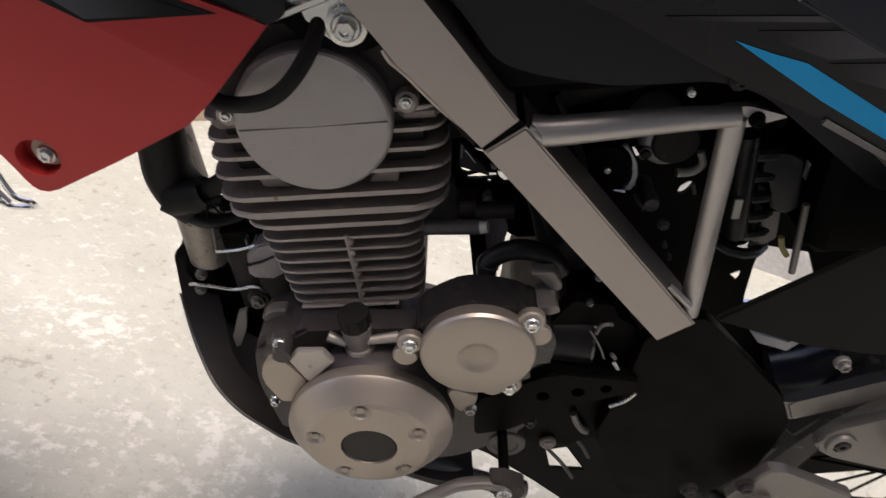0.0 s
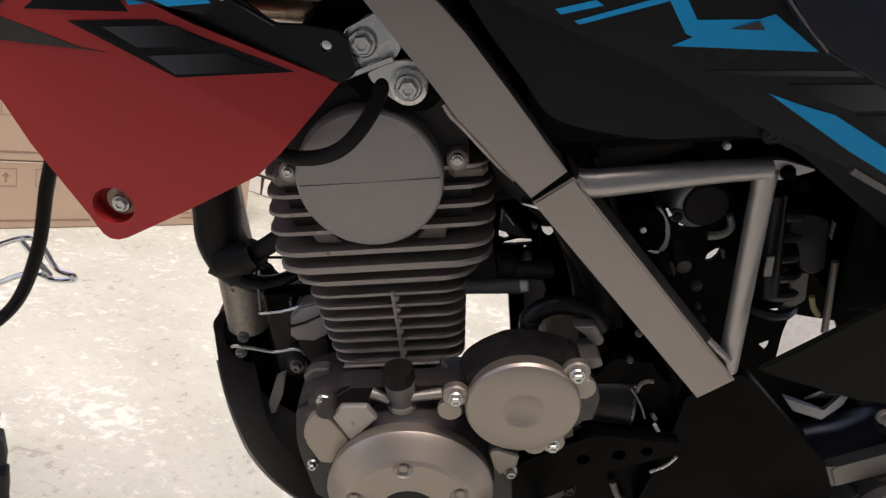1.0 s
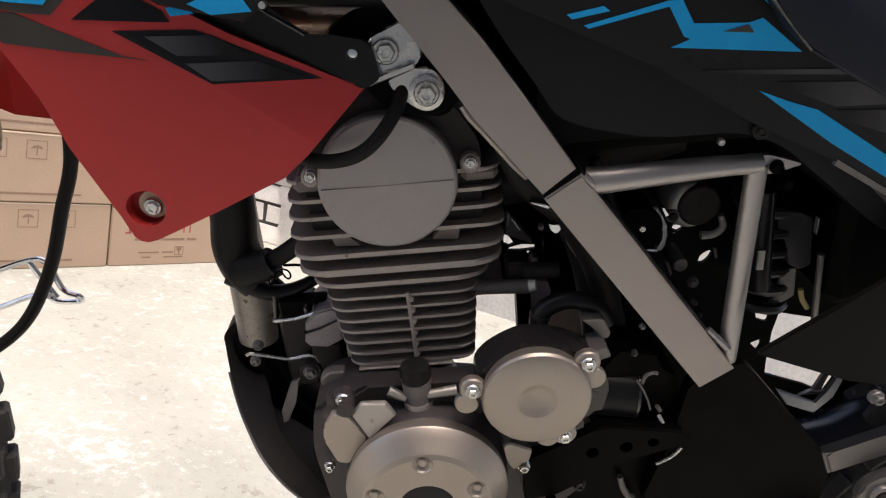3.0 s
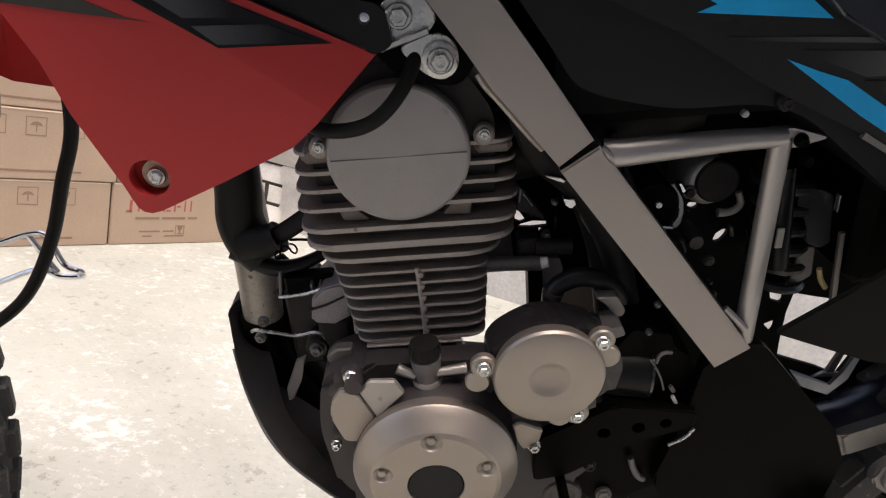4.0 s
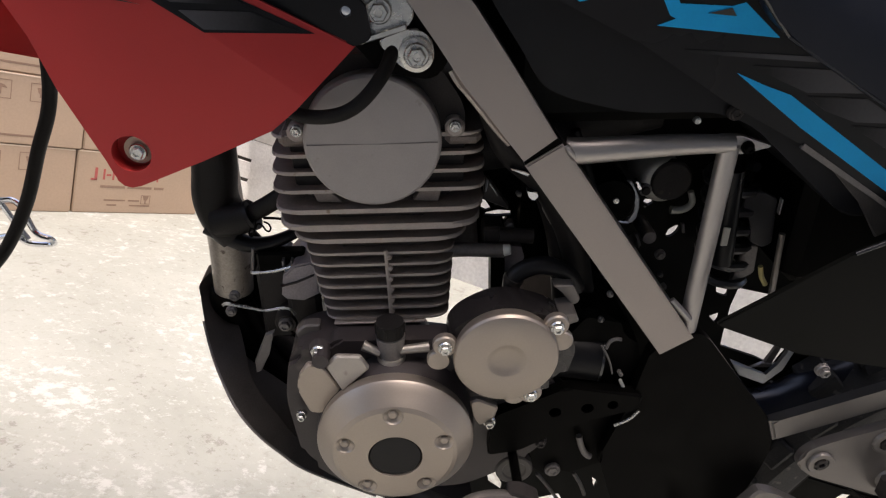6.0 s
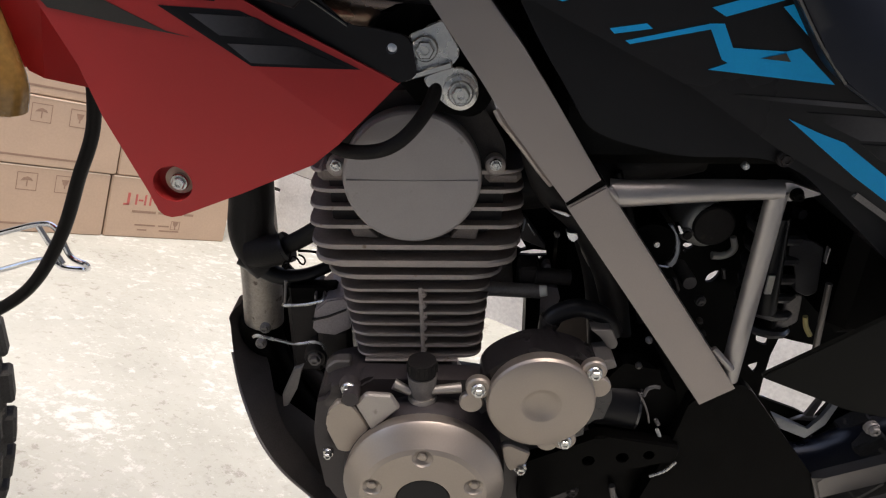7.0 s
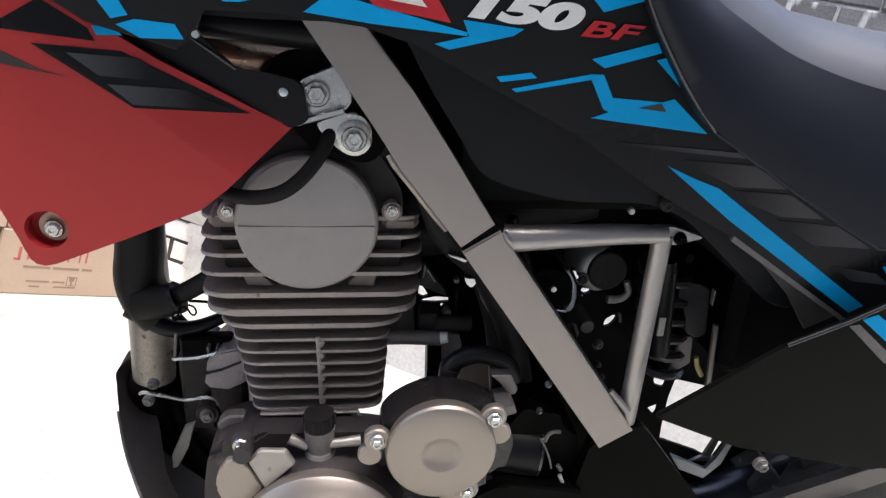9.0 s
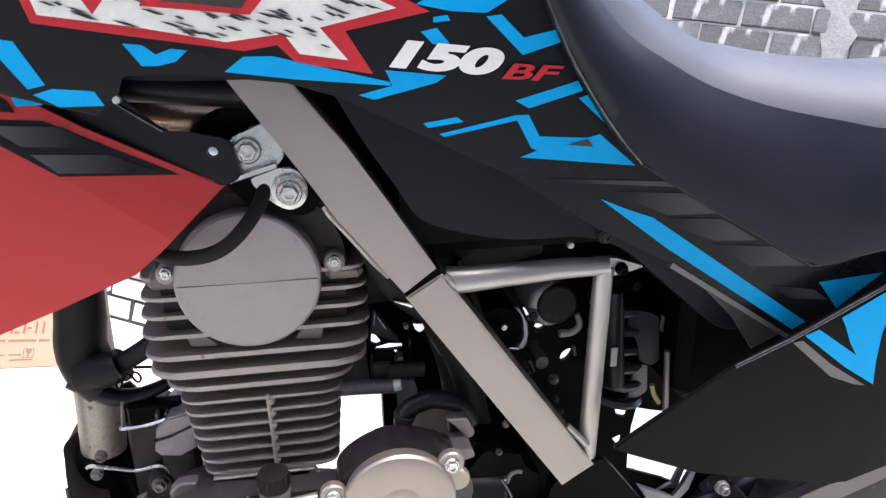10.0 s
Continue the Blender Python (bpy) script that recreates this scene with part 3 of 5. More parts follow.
def spar(side):
    y = -0.098 if side < 0 else 0.052
    part("frame_spar", prism(SPAR_UP, y, 0.046, 0.0014, segs=2), SILVER, bike, "silver painted box-section frame spar")
    part("frame_spar", prism(SPAR_LOW, y + 0.001, 0.044, 0.0014, segs=2), SILVER, bike, "silver painted box-section frame spar")
    part("spar_joint", prism([(0.0990, 0.2385), (0.1215, 0.2555), (0.1265, 0.2500), (0.1010, 0.2335)], y + 0.0035, 0.04), BLACK, bike)
    part("weld_flange", tube([(0.0490, y + 0.006, 0.3015), (0.0525, y + 0.004, 0.2955), (0.056, y + 0.006, 0.2905), (0.062, y + 0.007, 0.2830), (0.070, y + 0.006, 0.2730), (0.080, y + 0.008, 0.2595), (0.090, y + 0.012, 0.2470)], 0.0024, 8), SILVER, bike, "", True)
    t = y + 0.009
    if side > 0:
        return
    part("gusset_tube", tube([(0.1320, t + 0.004, 0.2400), (0.146, t + 0.001, 0.2412), (0.180, t - 0.001, 0.2436), (0.217, t - 0.001, 0.2450), (0.250, t + 0.000, 0.2445)], (0.0104, 0.0066), 28), TUBE, bike, "round silver gusset tube", True)
    part("gusset_end", prism(rounded([(0.238, 0.2385), (0.240, 0.2505), (0.256, 0.2500), (0.2800, 0.2415), (0.270, 0.2390), (0.258, 0.236)], 0.003, 3), t, 0.006, 0.0008), TUBE, bike)
    part("gusset_tube", tube([(0.2485, t + 0.002, 0.243), (0.2452, t + 0.002, 0.080)], 0.0074, 28, curved=False), TUBE, bike, "round silver gusset tube", True)
    part("weld_bead", tube([(0.226, t - 0.002, 0.112), (0.234, t - 0.005, 0.104), (0.242, t - 0.006, 0.095)], 0.0028, 10), TUBE, bike, "", True)
    part("weld_bead", tube([(0.1285, t - 0.004, 0.2475), (0.1325, t - 0.0055, 0.2430), (0.1365, t - 0.0045, 0.2375)], 0.0026, 10), TUBE, bike, "", True)


both(spar)
bolt(0.2610, -0.0895, 0.2415, 0.0036, bike, BLACK)

# engine hanger and its bolts
part("engine_hanger", prism(rounded([(-0.0085, 0.345), (0.014, 0.356), (0.026, 0.334), (0.020, 0.3255), (-0.0115, 0.3165), (-0.0095, 0.326)], 0.003, 3), -0.0755, 0.004, 0.001), ZINC, bike, "zinc plated engine hanger plate")
part("hanger_lip", prism([(-0.0115, 0.3205), (-0.0105, 0.3165), (0.0205, 0.3255), (0.020, 0.3300)], -0.081, 0.008, 0.0008), ZINC, bike)
low_hanger = part("engine_hanger", prism(rounded([(-0.001, 0.3155), (0.026, 0.3245), (0.038, 0.316), (0.0385, 0.300), (0.028, 0.2915), (0.016, 0.297)], 0.006, 4), -0.0665, 0.005, 0.001), ZINC, bike, "zinc plated engine hanger plate")
bolt(0.0025, -0.0775, 0.3375, 0.0064, bike, ZINC, 0.007, "zinc plated hanger bolt")
bolt(0.0262, -0.0700, 0.3065, 0.0066, bike, ZINC, 0.0075, "zinc plated hanger bolt")
part("washer", lathe(0.0262, 0.3065, [(0, -0.066), (0.0120, -0.066), (0.0120, -0.0700), (0.0110, -0.0706), (0, -0.0706)], 32), ZINC, low_hanger, "", True)
bracket = part("shroud_bracket", prism(rounded([(-0.15, 0.412), (-0.135, 0.372), (-0.100, 0.345), (-0.045, 0.316), (-0.013, 0.3165), (-0.002, 0.321), (-0.006, 0.346), (-0.030, 0.3515), (-0.045, 0.3525), (-0.068, 0.3735), (-0.078, 0.402)], 0.006, 4), -0.0840, 0.003, 0.0009), GLOSS, bike, "black shroud bracket")
carve(bracket, lathe(-0.0185, 0.3385, [(0, -0.11), (0.0035, -0.11), (0.0035, -0.06), (0, -0.06)], 20))
part("weld_nut", lathe(-0.0185, 0.3385, [(0, -0.078), (0.0046, -0.078), (0.0046, -0.0812), (0.0022, -0.0816), (0, -0.0816)], 16), CHROME, bracket, "bright weld nut behind the hole", True)
part("bracket_edge", tube([(-0.0715, -0.0848, 0.3712), (-0.065, -0.0848, 0.3662), (-0.0460, -0.0848, 0.3528)], 0.0009, 8, curved=False), EDGE, bracket, "", True)
bolt(-0.0605, -0.1205, 0.3770, 0.0017, bike, ZINC, 0.002)
part("hanger_bracket", prism(rounded([(-0.040, 0.345), (-0.02, 0.362), (0.03, 0.365), (0.055, 0.31), (0.04, 0.285), (0.0, 0.292), (-0.022, 0.318)], 0.008, 3), -0.058, 0.05, 0.003), BLACK, bike)

# backbone of the frame and tank underside, seen above the hanger
part("backbone_tube", tube([(-0.20, -0.030, 0.385), (-0.10, -0.034, 0.370), (-0.04, -0.036, 0.362), (0.03, -0.036, 0.357)], 0.019, 32), BROWN, bike, "brown lacquered frame backbone", True)
part("tank_rail", tube([(-0.16, -0.060, 0.386), (-0.05, -0.062, 0.377), (0.03, -0.060, 0.370)], 0.010, 20), GLOSS, bike, "", True)
part("tank_floor", prism([(-0.16, 0.41), (0.13, 0.40), (0.13, 0.27), (0.05, 0.29), (-0.02, 0.315), (-0.14, 0.345)], -0.006, 0.02), BLACK, bike)


# ---- bodywork ----
def shroud_outline():
    return [(-0.247, 0.416), (-0.231, 0.377), (-0.2225, 0.364), (-0.211, 0.332), (-0.203, 0.2985), (-0.1845, 0.2475), (-0.1820, 0.2385), (-0.1808, 0.2325), (-0.1775, 0.2285), (-0.1725, 0.2268), (-0.166, 0.2278), (-0.122, 0.244), (-0.073, 0.263), (-0.0555, 0.277), (-0.013, 0.317), (-0.035, 0.328), (-0.09, 0.358), (-0.147, 0.395), (-0.171, 0.414)]


def fold(bm, side):
    """Folds a sheet along the shroud's crease."""
    at, across = Vector((-0.127, 0, 0.347)), Vector((0.62, 0, 0.78))
    bmesh.ops.bisect_plane(bm, geom=bm.verts[:] + bm.edges[:] + bm.faces[:], plane_co=at, plane_no=across)
    for v in bm.verts:
        v.co.y -= side * 0.11 * max(0.0, (v.co - at).dot(across))
    return bm


def shroud(side):
    plane = SHROUD if side < 0 else (0.1056, -0.075, 0.0)
    sheet = prism(shroud_outline(), plane, 0.003, 0.0012, segs=2)
    fold(sheet, side)
    ob = part("tank_shroud", sheet, RED, bike, "red plastic tank shroud with black and grey graphics")
    y = plane[0] + plane[1] * -0.167
    carve(ob, lathe(-0.1675, 0.252, [(0, y - 0.02), (0.0128, y - 0.02), (0.0128, y + 0.02), (0, y + 0.02)], 32))
    cup = lathe(-0.1675, 0.252, [(0.0128, y + 0.001), (0.0128, y + 0.011), (0, y + 0.011), (0, y + 0.0125), (0.0140, y + 0.0125), (0.0140, y + 0.001), (0.0128, y + 0.001)], 32, None, False)
    part("bolt_recess", cup, RED, ob, "", True)
    if side < 0:
        bolt(-0.1650, y + 0.0065, 0.2510, 0.0046, ob, ZINC, 0.005)
        part("washer", lathe(-0.1655, 0.2515, [(0, y + 0.011), (0.0098, y + 0.011), (0.0098, y + 0.0085), (0, y + 0.0085)], 24), CARTON_EDGE, ob)
    return ob


left_shroud = shroud(-1)
shroud(1)
for poly, mat, lift in (
    ([(-0.227, 0.385), (-0.209, 0.382), (-0.155, 0.352), (-0.141, 0.348), (-0.183, 0.357), (-0.2205, 0.366), (-0.229, 0.378)], DARK_INK, 0.0006),
    ([(-0.178, 0.3755), (-0.1500, 0.3915), (-0.1265, 0.3755), (-0.1235, 0.3685), (-0.139, 0.3705)], GLOSS, 0.0006),
    ([(-0.157, 0.367), (-0.110, 0.363), (-0.039, 0.326), (-0.106, 0.330)], GLOSS, 0.0006),
    ([(-0.139, 0.362), (-0.101, 0.359), (-0.079, 0.345), (-0.123, 0.349)], FADE_BACK, 0.0012),
    ([(-0.119, 0.344), (-0.076, 0.341), (-0.049, 0.328), (-0.106, 0.332)], FADE_BACK, 0.0012),
    ([(-0.246, 0.414), (-0.172, 0.413), (-0.164, 0.398), (-0.189, 0.379), (-0.208, 0.382), (-0.230, 0.390)], DARK_INK, 0.0006),
    ([(-0.234, 0.390), (-0.228, 0.396), (-0.198, 0.399), (-0.175, 0.399), (-0.191, 0.385), (-0.214, 0.389)], BLUE, 0.0012),
    ([(-0.124, 0.377), (-0.114, 0.377), (-0.108, 0.372), (-0.122, 0.372)], BLUE, 0.0012),
):
    part("decal", fold(prism(poly, (SHROUD[0] - lift, SHROUD[1], 0), 0.0004), -1), mat, left_shroud)

PANEL_OUTLINE = [(-0.153, 0.405), (-0.118, 0.3815), (-0.072, 0.368), (-0.060, 0.378), (-0.055, 0.391), (-0.021, 0.390), (0.032, 0.384), (0.062, 0.376), (0.167, 0.322), (0.228, 0.283), (0.292, 0.2485), (0.401, 0.179), (0.490, 0.122), (0.533, 0.164), (0.548, 0.255), (0.463, 0.250), (0.404, 0.243), (0.255, 0.326), (0.231, 0.355), (0.206, 0.392), (0.185, 0.428), (0.173, 0.452), (0.067, 0.480), (-0.097, 0.478), (-0.19, 0.455)]


def side_panel(side):
    plane = PANEL if side < 0 else (0.081, 0.0, 0.1)
    return part("side_panel", prism(PANEL_OUTLINE, plane, 0.003, 0.001), GLOSS, bike, "glossy black side panel with blue, red and white graphics" if side < 0 else "glossy black side panel")


panel = side_panel(-1)
side_panel(1)
BLUE_SHAPES = (
    [(-0.112, 0.410), (-0.106, 0.409), (-0.095, 0.386), (-0.104, 0.384), (-0.114, 0.400)],
    [(-0.102, 0.381), (-0.092, 0.384), (-0.071, 0.382), (-0.067, 0.374), (-0.090, 0.374)],
    [(-0.052, 0.407), (-0.042, 0.406), (-0.036, 0.401), (-0.028, 0.404), (-0.019, 0.403), (-0.026, 0.397), (-0.035, 0.395), (-0.044, 0.395)],
    [(-0.001, 0.391), (0.010, 0.399), (0.026, 0.399), (0.092, 0.383), (0.092, 0.381), (0.037, 0.386)],
    [(0.089, 0.390), (0.125, 0.386), (0.119, 0.382), (0.082, 0.373), (0.073, 0.376), (0.093, 0.381)],
    [(0.110, 0.411), (0.119, 0.413), (0.127, 0.404), (0.117, 0.404)],
    [(0.117, 0.419), (0.125, 0.420), (0.127, 0.417), (0.117, 0.416)],
    [(0.107, 0.426), (0.115, 0.430), (0.164, 0.430), (0.148, 0.421), (0.128, 0.422)],
    [(0.148, 0.419), (0.157, 0.420), (0.171, 0.407), (0.190, 0.411), (0.194, 0.404), (0.171, 0.397)],
    [(0.168, 0.370), (0.207, 0.381), (0.211, 0.375), (0.177, 0.365)],
    [(0.2085, 0.3705), (0.2140, 0.3720), (0.2270, 0.3545)],
    [(0.111, 0.358), (0.132, 0.361), (0.136, 0.358), (0.114, 0.355)],
    [(0.121, 0.351), (0.169, 0.361), (0.171, 0.358), (0.124, 0.349)],
    [(0.168, 0.361), (0.177, 0.361), (0.185, 0.347), (0.217, 0.345), (0.225, 0.347), (0.252, 0.325), (0.173, 0.334), (0.184, 0.338), (0.180, 0.340)],
    [(0.230, 0.303), (0.251, 0.294), (0.270, 0.287), (0.410, 0.192), (0.400, 0.186), (0.284, 0.263)],
    [(0.413, 0.226), (0.466, 0.230), (0.434, 0.202)],
)
for poly in BLUE_SHAPES:
    decal(poly, PANEL, BLUE, panel)
decal([(-0.100, 0.437), (-0.095, 0.418), (0.011, 0.402), (0.029, 0.405), (0.039, 0.395), (0.082, 0.388), (0.067, 0.412), (0.115, 0.422), (0.078, 0.440)], PANEL, RED_INK, panel, name="logo_border")
decal([(-0.094, 0.435), (-0.091, 0.422), (-0.041, 0.415), (0.002, 0.407), (0.033, 0.411), (0.041, 0.400), (0.068, 0.396), (0.053, 0.414), (0.096, 0.424), (0.071, 0.435)], PANEL, WHITE_INK, panel, 0.0012, "logo_shape")
LOGO = [(-0.094, 0.435), (-0.091, 0.422), (-0.041, 0.415), (0.002, 0.407), (0.033, 0.411), (0.041, 0.400), (0.068, 0.396), (0.053, 0.414), (0.096, 0.424), (0.071, 0.435)]


def inside(x, z, poly):
    hit = False
    for (xa, za), (xb, zb) in zip(poly, poly[1:] + poly[:1]):
        if (za > z) != (zb > z) and x < (xb - xa) * (z - za) / (zb - za) + xa:
            hit = not hit
    return hit


scratch_rng = random.Random(12)
for k in range(110):
    x, z, w, h = scratch_rng.uniform(-0.09, 0.09), scratch_rng.uniform(0.398, 0.434), scratch_rng.uniform(0.002, 0.007), scratch_rng.uniform(0.0004, 0.0011)
    ends = [(x - w, z + w * 0.28), (x - w * 0.2, z + h + w * 0.05), (x + w, z - w * 0.30), (x + w * 0.3, z - h - w * 0.1)]
    if all(inside(a, b, LOGO) for a, b in ends):
        decal(ends, PANEL, DARK_INK, panel, 0.0018, "scratch")
decal([(-0.069, 0.431), (-0.064, 0.422), (-0.056, 0.431)], PANEL, RED_INK, panel, 0.0018)
decal([(-0.040, 0.426), (0.016, 0.421), (0.026, 0.432), (-0.036, 0.434)], PANEL, RED_INK, panel, 0.0018)
decal([(-0.029, 0.4285), (0.012, 0.4245), (0.017, 0.4315), (-0.026, 0.4325)], PANEL, DARK_INK, panel, 0.0024)
decal([(0.203, 0.341), (0.217, 0.344), (0.221, 0.339)], PANEL, DARK_INK, panel, 0.0012)
for poly in (
    [(0.193, 0.3190), (0.278, 0.3125), (0.285, 0.3085), (0.222, 0.3140), (0.197, 0.3170)],
    [(0.240, 0.3075), (0.292, 0.3035), (0.319, 0.2870), (0.280, 0.2885), (0.258, 0.2980)],
    [(0.281, 0.2860), (0.323, 0.2830), (0.3535, 0.2645), (0.320, 0.2665), (0.297, 0.2750)],
    [(0.318, 0.2640), (0.366, 0.2590), (0.398, 0.2410), (0.352, 0.2440)],
    [(0.372, 0.2270), (0.410, 0.2200), (0.425, 0.2100), (0.392, 0.2140)],
):
    decal(poly, PANEL, FADE, panel)
part("panel_edge", prism([(0.290, 0.2515), (0.402, 0.1790), (0.399, 0.1768), (0.288, 0.2480)], (PANEL[0] - 0.0015, 0, PANEL[2]), 0.003), GREYCASE, panel, "worn grey lower edge")


def lettering(text, x, z, size, mat, shear, turn, wide=1.0):
    """Raised lettering lying on the side panel."""
    cu = bpy.data.curves.new("lettering", "FONT")
    cu.body, cu.size, cu.shear, cu.extrude, cu.offset = text, size, shear, 0.0003, size * (0.058 if size > 0.015 else 0.022)
    ob = new("lettering", cu)
    me = bpy.data.meshes.new_from_object(ob.evaluated_get(bpy.context.evaluated_depsgraph_get()))
    bpy.data.objects.remove(ob)
    me.materials.clear()
    me.materials.append(mat)
    tilt = math.atan(-PANEL[2])
    m = Matrix.Translation((x, PANEL[0] + PANEL[2] * z - 0.0016, z)) @ Matrix.Rotation(tilt, 4, "X") @ Matrix.Rotation(radians(turn), 4, "Y") @ Matrix.Rotation(radians(90), 4, "X") @ Matrix.Diagonal((wide, 1, 1, 1))
    me.transform(m)
    letters = new("lettering", me)
    letters.parent = panel
    return letters


lettering("150", 0.0855, 0.3935, 0.0199, WHITE, 0.26, 6.0, 2.25)
lettering("BF", 0.1570, 0.3838, 0.0130, RED_INK, 0.28, 4.0, 2.5)

# air cleaner cover below the side panel
part("air_cleaner_cover", prism(rounded([(0.040, 0.395), (0.080, 0.385), (0.260, 0.300), (0.345, 0.235), (0.404, 0.190), (0.351, 0.180), (0.262, 0.2575), (0.234, 0.2685), (0.174, 0.2690), (0.130, 0.2800), (0.110, 0.2890), (0.096, 0.313), (0.075, 0.344), (0.058, 0.376)], 0.016, 4), -0.090, 0.17, 0.012, segs=5), COVER_PLASTIC, bike, "matt black air cleaner cover", True, 50)
bolt(0.2450, -0.0935, 0.2690, 0.0042, bike, CASE, 0.004)
bolt(0.219, -0.0935, 0.2640, 0.0018, bike, ZINC, 0.003)
part("air_box", box(0.09, 0.32, -0.075, 0.075, 0.255, 0.335, 0.01), PLASTIC, bike)
part("fuel_tank", prism(rounded([(-0.16, 0.400), (-0.05, 0.385), (0.05, 0.385), (0.16, 0.35), (0.20, 0.40), (0.17, 0.47), (0.05, 0.505), (-0.10, 0.50), (-0.18, 0.46)], 0.03, 5), -0.108, 0.216, 0.03, segs=5), GLOSS, bike, "black fuel tank between the side panels", True, 50)

# rear side plate with its own graphics
REAR = (-0.1285, 0.0, 0.0)
rear_plate = part("rear_side_plate", prism(rounded([(0.247, 0.113), (0.338, 0.173), (0.380, 0.192), (0.451, 0.229), (0.56, 0.287), (0.60, 0.12), (0.515, 0.075), (0.447, 0.054), (0.319, 0.083)], 0.006, 3), REAR, 0.004, 0.0015, segs=2), PLASTIC, bike, "matt black rear side plate with blue graphics")
part("plate_edge", tube([(0.338, -0.1285, 0.1735), (0.380, -0.1295, 0.1925), (0.451, -0.1295, 0.2295), (0.560, -0.1295, 0.2875)], 0.0018, 12, curved=False), EDGE, rear_plate, "", True)
decal([(0.391, 0.194), (0.402, 0.198), (0.438, 0.173), (0.430, 0.185), (0.424, 0.198), (0.419, 0.206), (0.452, 0.224), (0.4625, 0.2295), (0.4600, 0.212), (0.4560, 0.190), (0.4560, 0.166), (0.458, 0.146), (0.455, 0.148), (0.430, 0.164)], REAR, BLUE, rear_plate)
decal([(0.382, 0.189), (0.390, 0.190), (0.417, 0.168), (0.451, 0.146), (0.441, 0.148), (0.419, 0.157)], REAR, GREYCASE, rear_plate)
part("inner_fender", box(0.335, 0.56, -0.06, 0.06, 0.10, 0.26, 0.01), BLACK, bike)

# seat
SEAT = [((0.173, 0.455), (0.192, 0.457), (0.215, 0.460)), ((0.182, 0.427), (0.213, 0.431), (0.25, 0.434)), ((0.2005, 0.393), (0.234, 0.409), (0.270, 0.420)), ((0.2255, 0.357), (0.262, 0.392), (0.297, 0.404)), ((0.2485, 0.331), (0.294, 0.376), (0.324, 0.393)), ((0.312, 0.292), (0.338, 0.362), (0.362, 0.386)), ((0.382, 0.254), (0.392, 0.351), (0.404, 0.379)), ((0.437, 0.262), (0.436, 0.344), (0.451, 0.374)), ((0.54, 0.275), (0.53, 0.342), (0.54, 0.370)), ((0.70, 0.310), (0.70, 0.355), (0.70, 0.380))]


def seat():
    side_bm, top_bm = bmesh.new(), bmesh.new()
    low, mid, top = ([(p.x, p.y) for p in smooth_line([(*q[k], 0) for q in SEAT], 6)] for k in range(3))
    for bm, which in ((side_bm, 0), (top_bm, 1)):
        rings = []
        for a, b, c in zip(low, mid, top):
            mixed = lambda p, q, f: (p[0] + (q[0] - p[0]) * f, p[1] + (q[1] - p[1]) * f)
            if which:
                half = [(b, -0.1280), (mixed(b, c, 0.35), -0.1215), (mixed(b, c, 0.7), -0.110), (c, -0.092), ((c[0] + 0.003, c[1] + 0.005), -0.06), ((c[0] + 0.004, c[1] + 0.008), -0.02)]
                line = half + [(p, -y) for p, y in half[::-1]]
            else:
                line = [(a, -0.120), (a, -0.1375), (mixed(a, b, 0.2), -0.1392), (mixed(a, b, 0.4), -0.1388), (mixed(a, b, 0.6), -0.1370), (mixed(a, b, 0.8), -0.1335), (b, -0.1280)]
            rings.append([(p[0], y, p[1]) for p, y in line])
        for mirror in (1,) if which else (1, -1):
            grid = [[bm.verts.new((x, y * mirror, z)) for x, y, z in ring] for ring in rings]
            for a, b in zip(grid, grid[1:]):
                for i in range(len(a) - 1):
                    bm.faces.new((a[i], a[i + 1], b[i + 1], b[i]))
    seat_ob = part("seat", side_bm, VINYL, bike, "long dark vinyl seat, its top coloured lighter for the sky's sheen", True, 80)
    part("seat_top", top_bm, VINYL_TOP, seat_ob, "grippy seat top, greyed for the sky's sheen", True, 80)
    part("seat_base", prism([(0.178, 0.45), (0.250, 0.335), (0.384, 0.262), (0.70, 0.315), (0.70, 0.33), (0.40, 0.30), (0.27, 0.36), (0.20, 0.45)], -0.12, 0.24), PLASTIC, seat_ob)
    part("seat_trim", tube([(0.181, -0.1345, 0.430), (0.1995, -0.1355, 0.393), (0.2245, -0.1355, 0.357), (0.2475, -0.1355, 0.3305)], 0.0016, 8), EDGE, seat_ob, "", True)
    part("seat_trim", tube([(0.2470, -0.1355, 0.3310), (0.312, -0.1355, 0.2915), (0.372, -0.1355, 0.2575), (0.388, -0.1355, 0.2535), (0.437, -0.1355, 0.2615), (0.54, -0.1355, 0.2745)], 0.0016, 8), VINYL, seat_ob, "", True)


seat()

# ---- lower left of the bike: down tube, header, skid plate ----
part("down_tube", tube([(-0.146, 0.04, 0.33), (-0.1555, 0.04, 0.19), (-0.1575, 0.04, 0.105), (-0.1610, 0.04, 0.050)], 0.0190, 24), RUSTY, bike, "scuffed grey frame down tube", True)
# Same tube carried on in black, to put in the dark behind the skid plate.
part("down_tube_foot", tube([(-0.1628, 0.04, 0.051), (-0.164, 0.04, 0.03), (-0.135, 0.04, -0.06), (-0.06, 0.04, -0.13)], 0.0200, 24), BLACK, bike, "foot of the down tube, coloured black for the dark behind the skid plate", True)
part("engine_mount_tube", box(-0.126, -0.097, -0.004, 0.05, 0.02, 0.100, 0.004), CASE, bike)
coil_block = part("coil_block", box(-0.1205, -0.078, -0.012, 0.002, 0.100, 0.1200, 0.002), BLACK, bike, "small black block under the pipe")
for x in (-0.0960, -0.0885):
    part("terminal", box(x - 0.001, x + 0.001, -0.019, -0.008, 0.107, 0.1155, 0.0004), GREYCASE, coil_block)
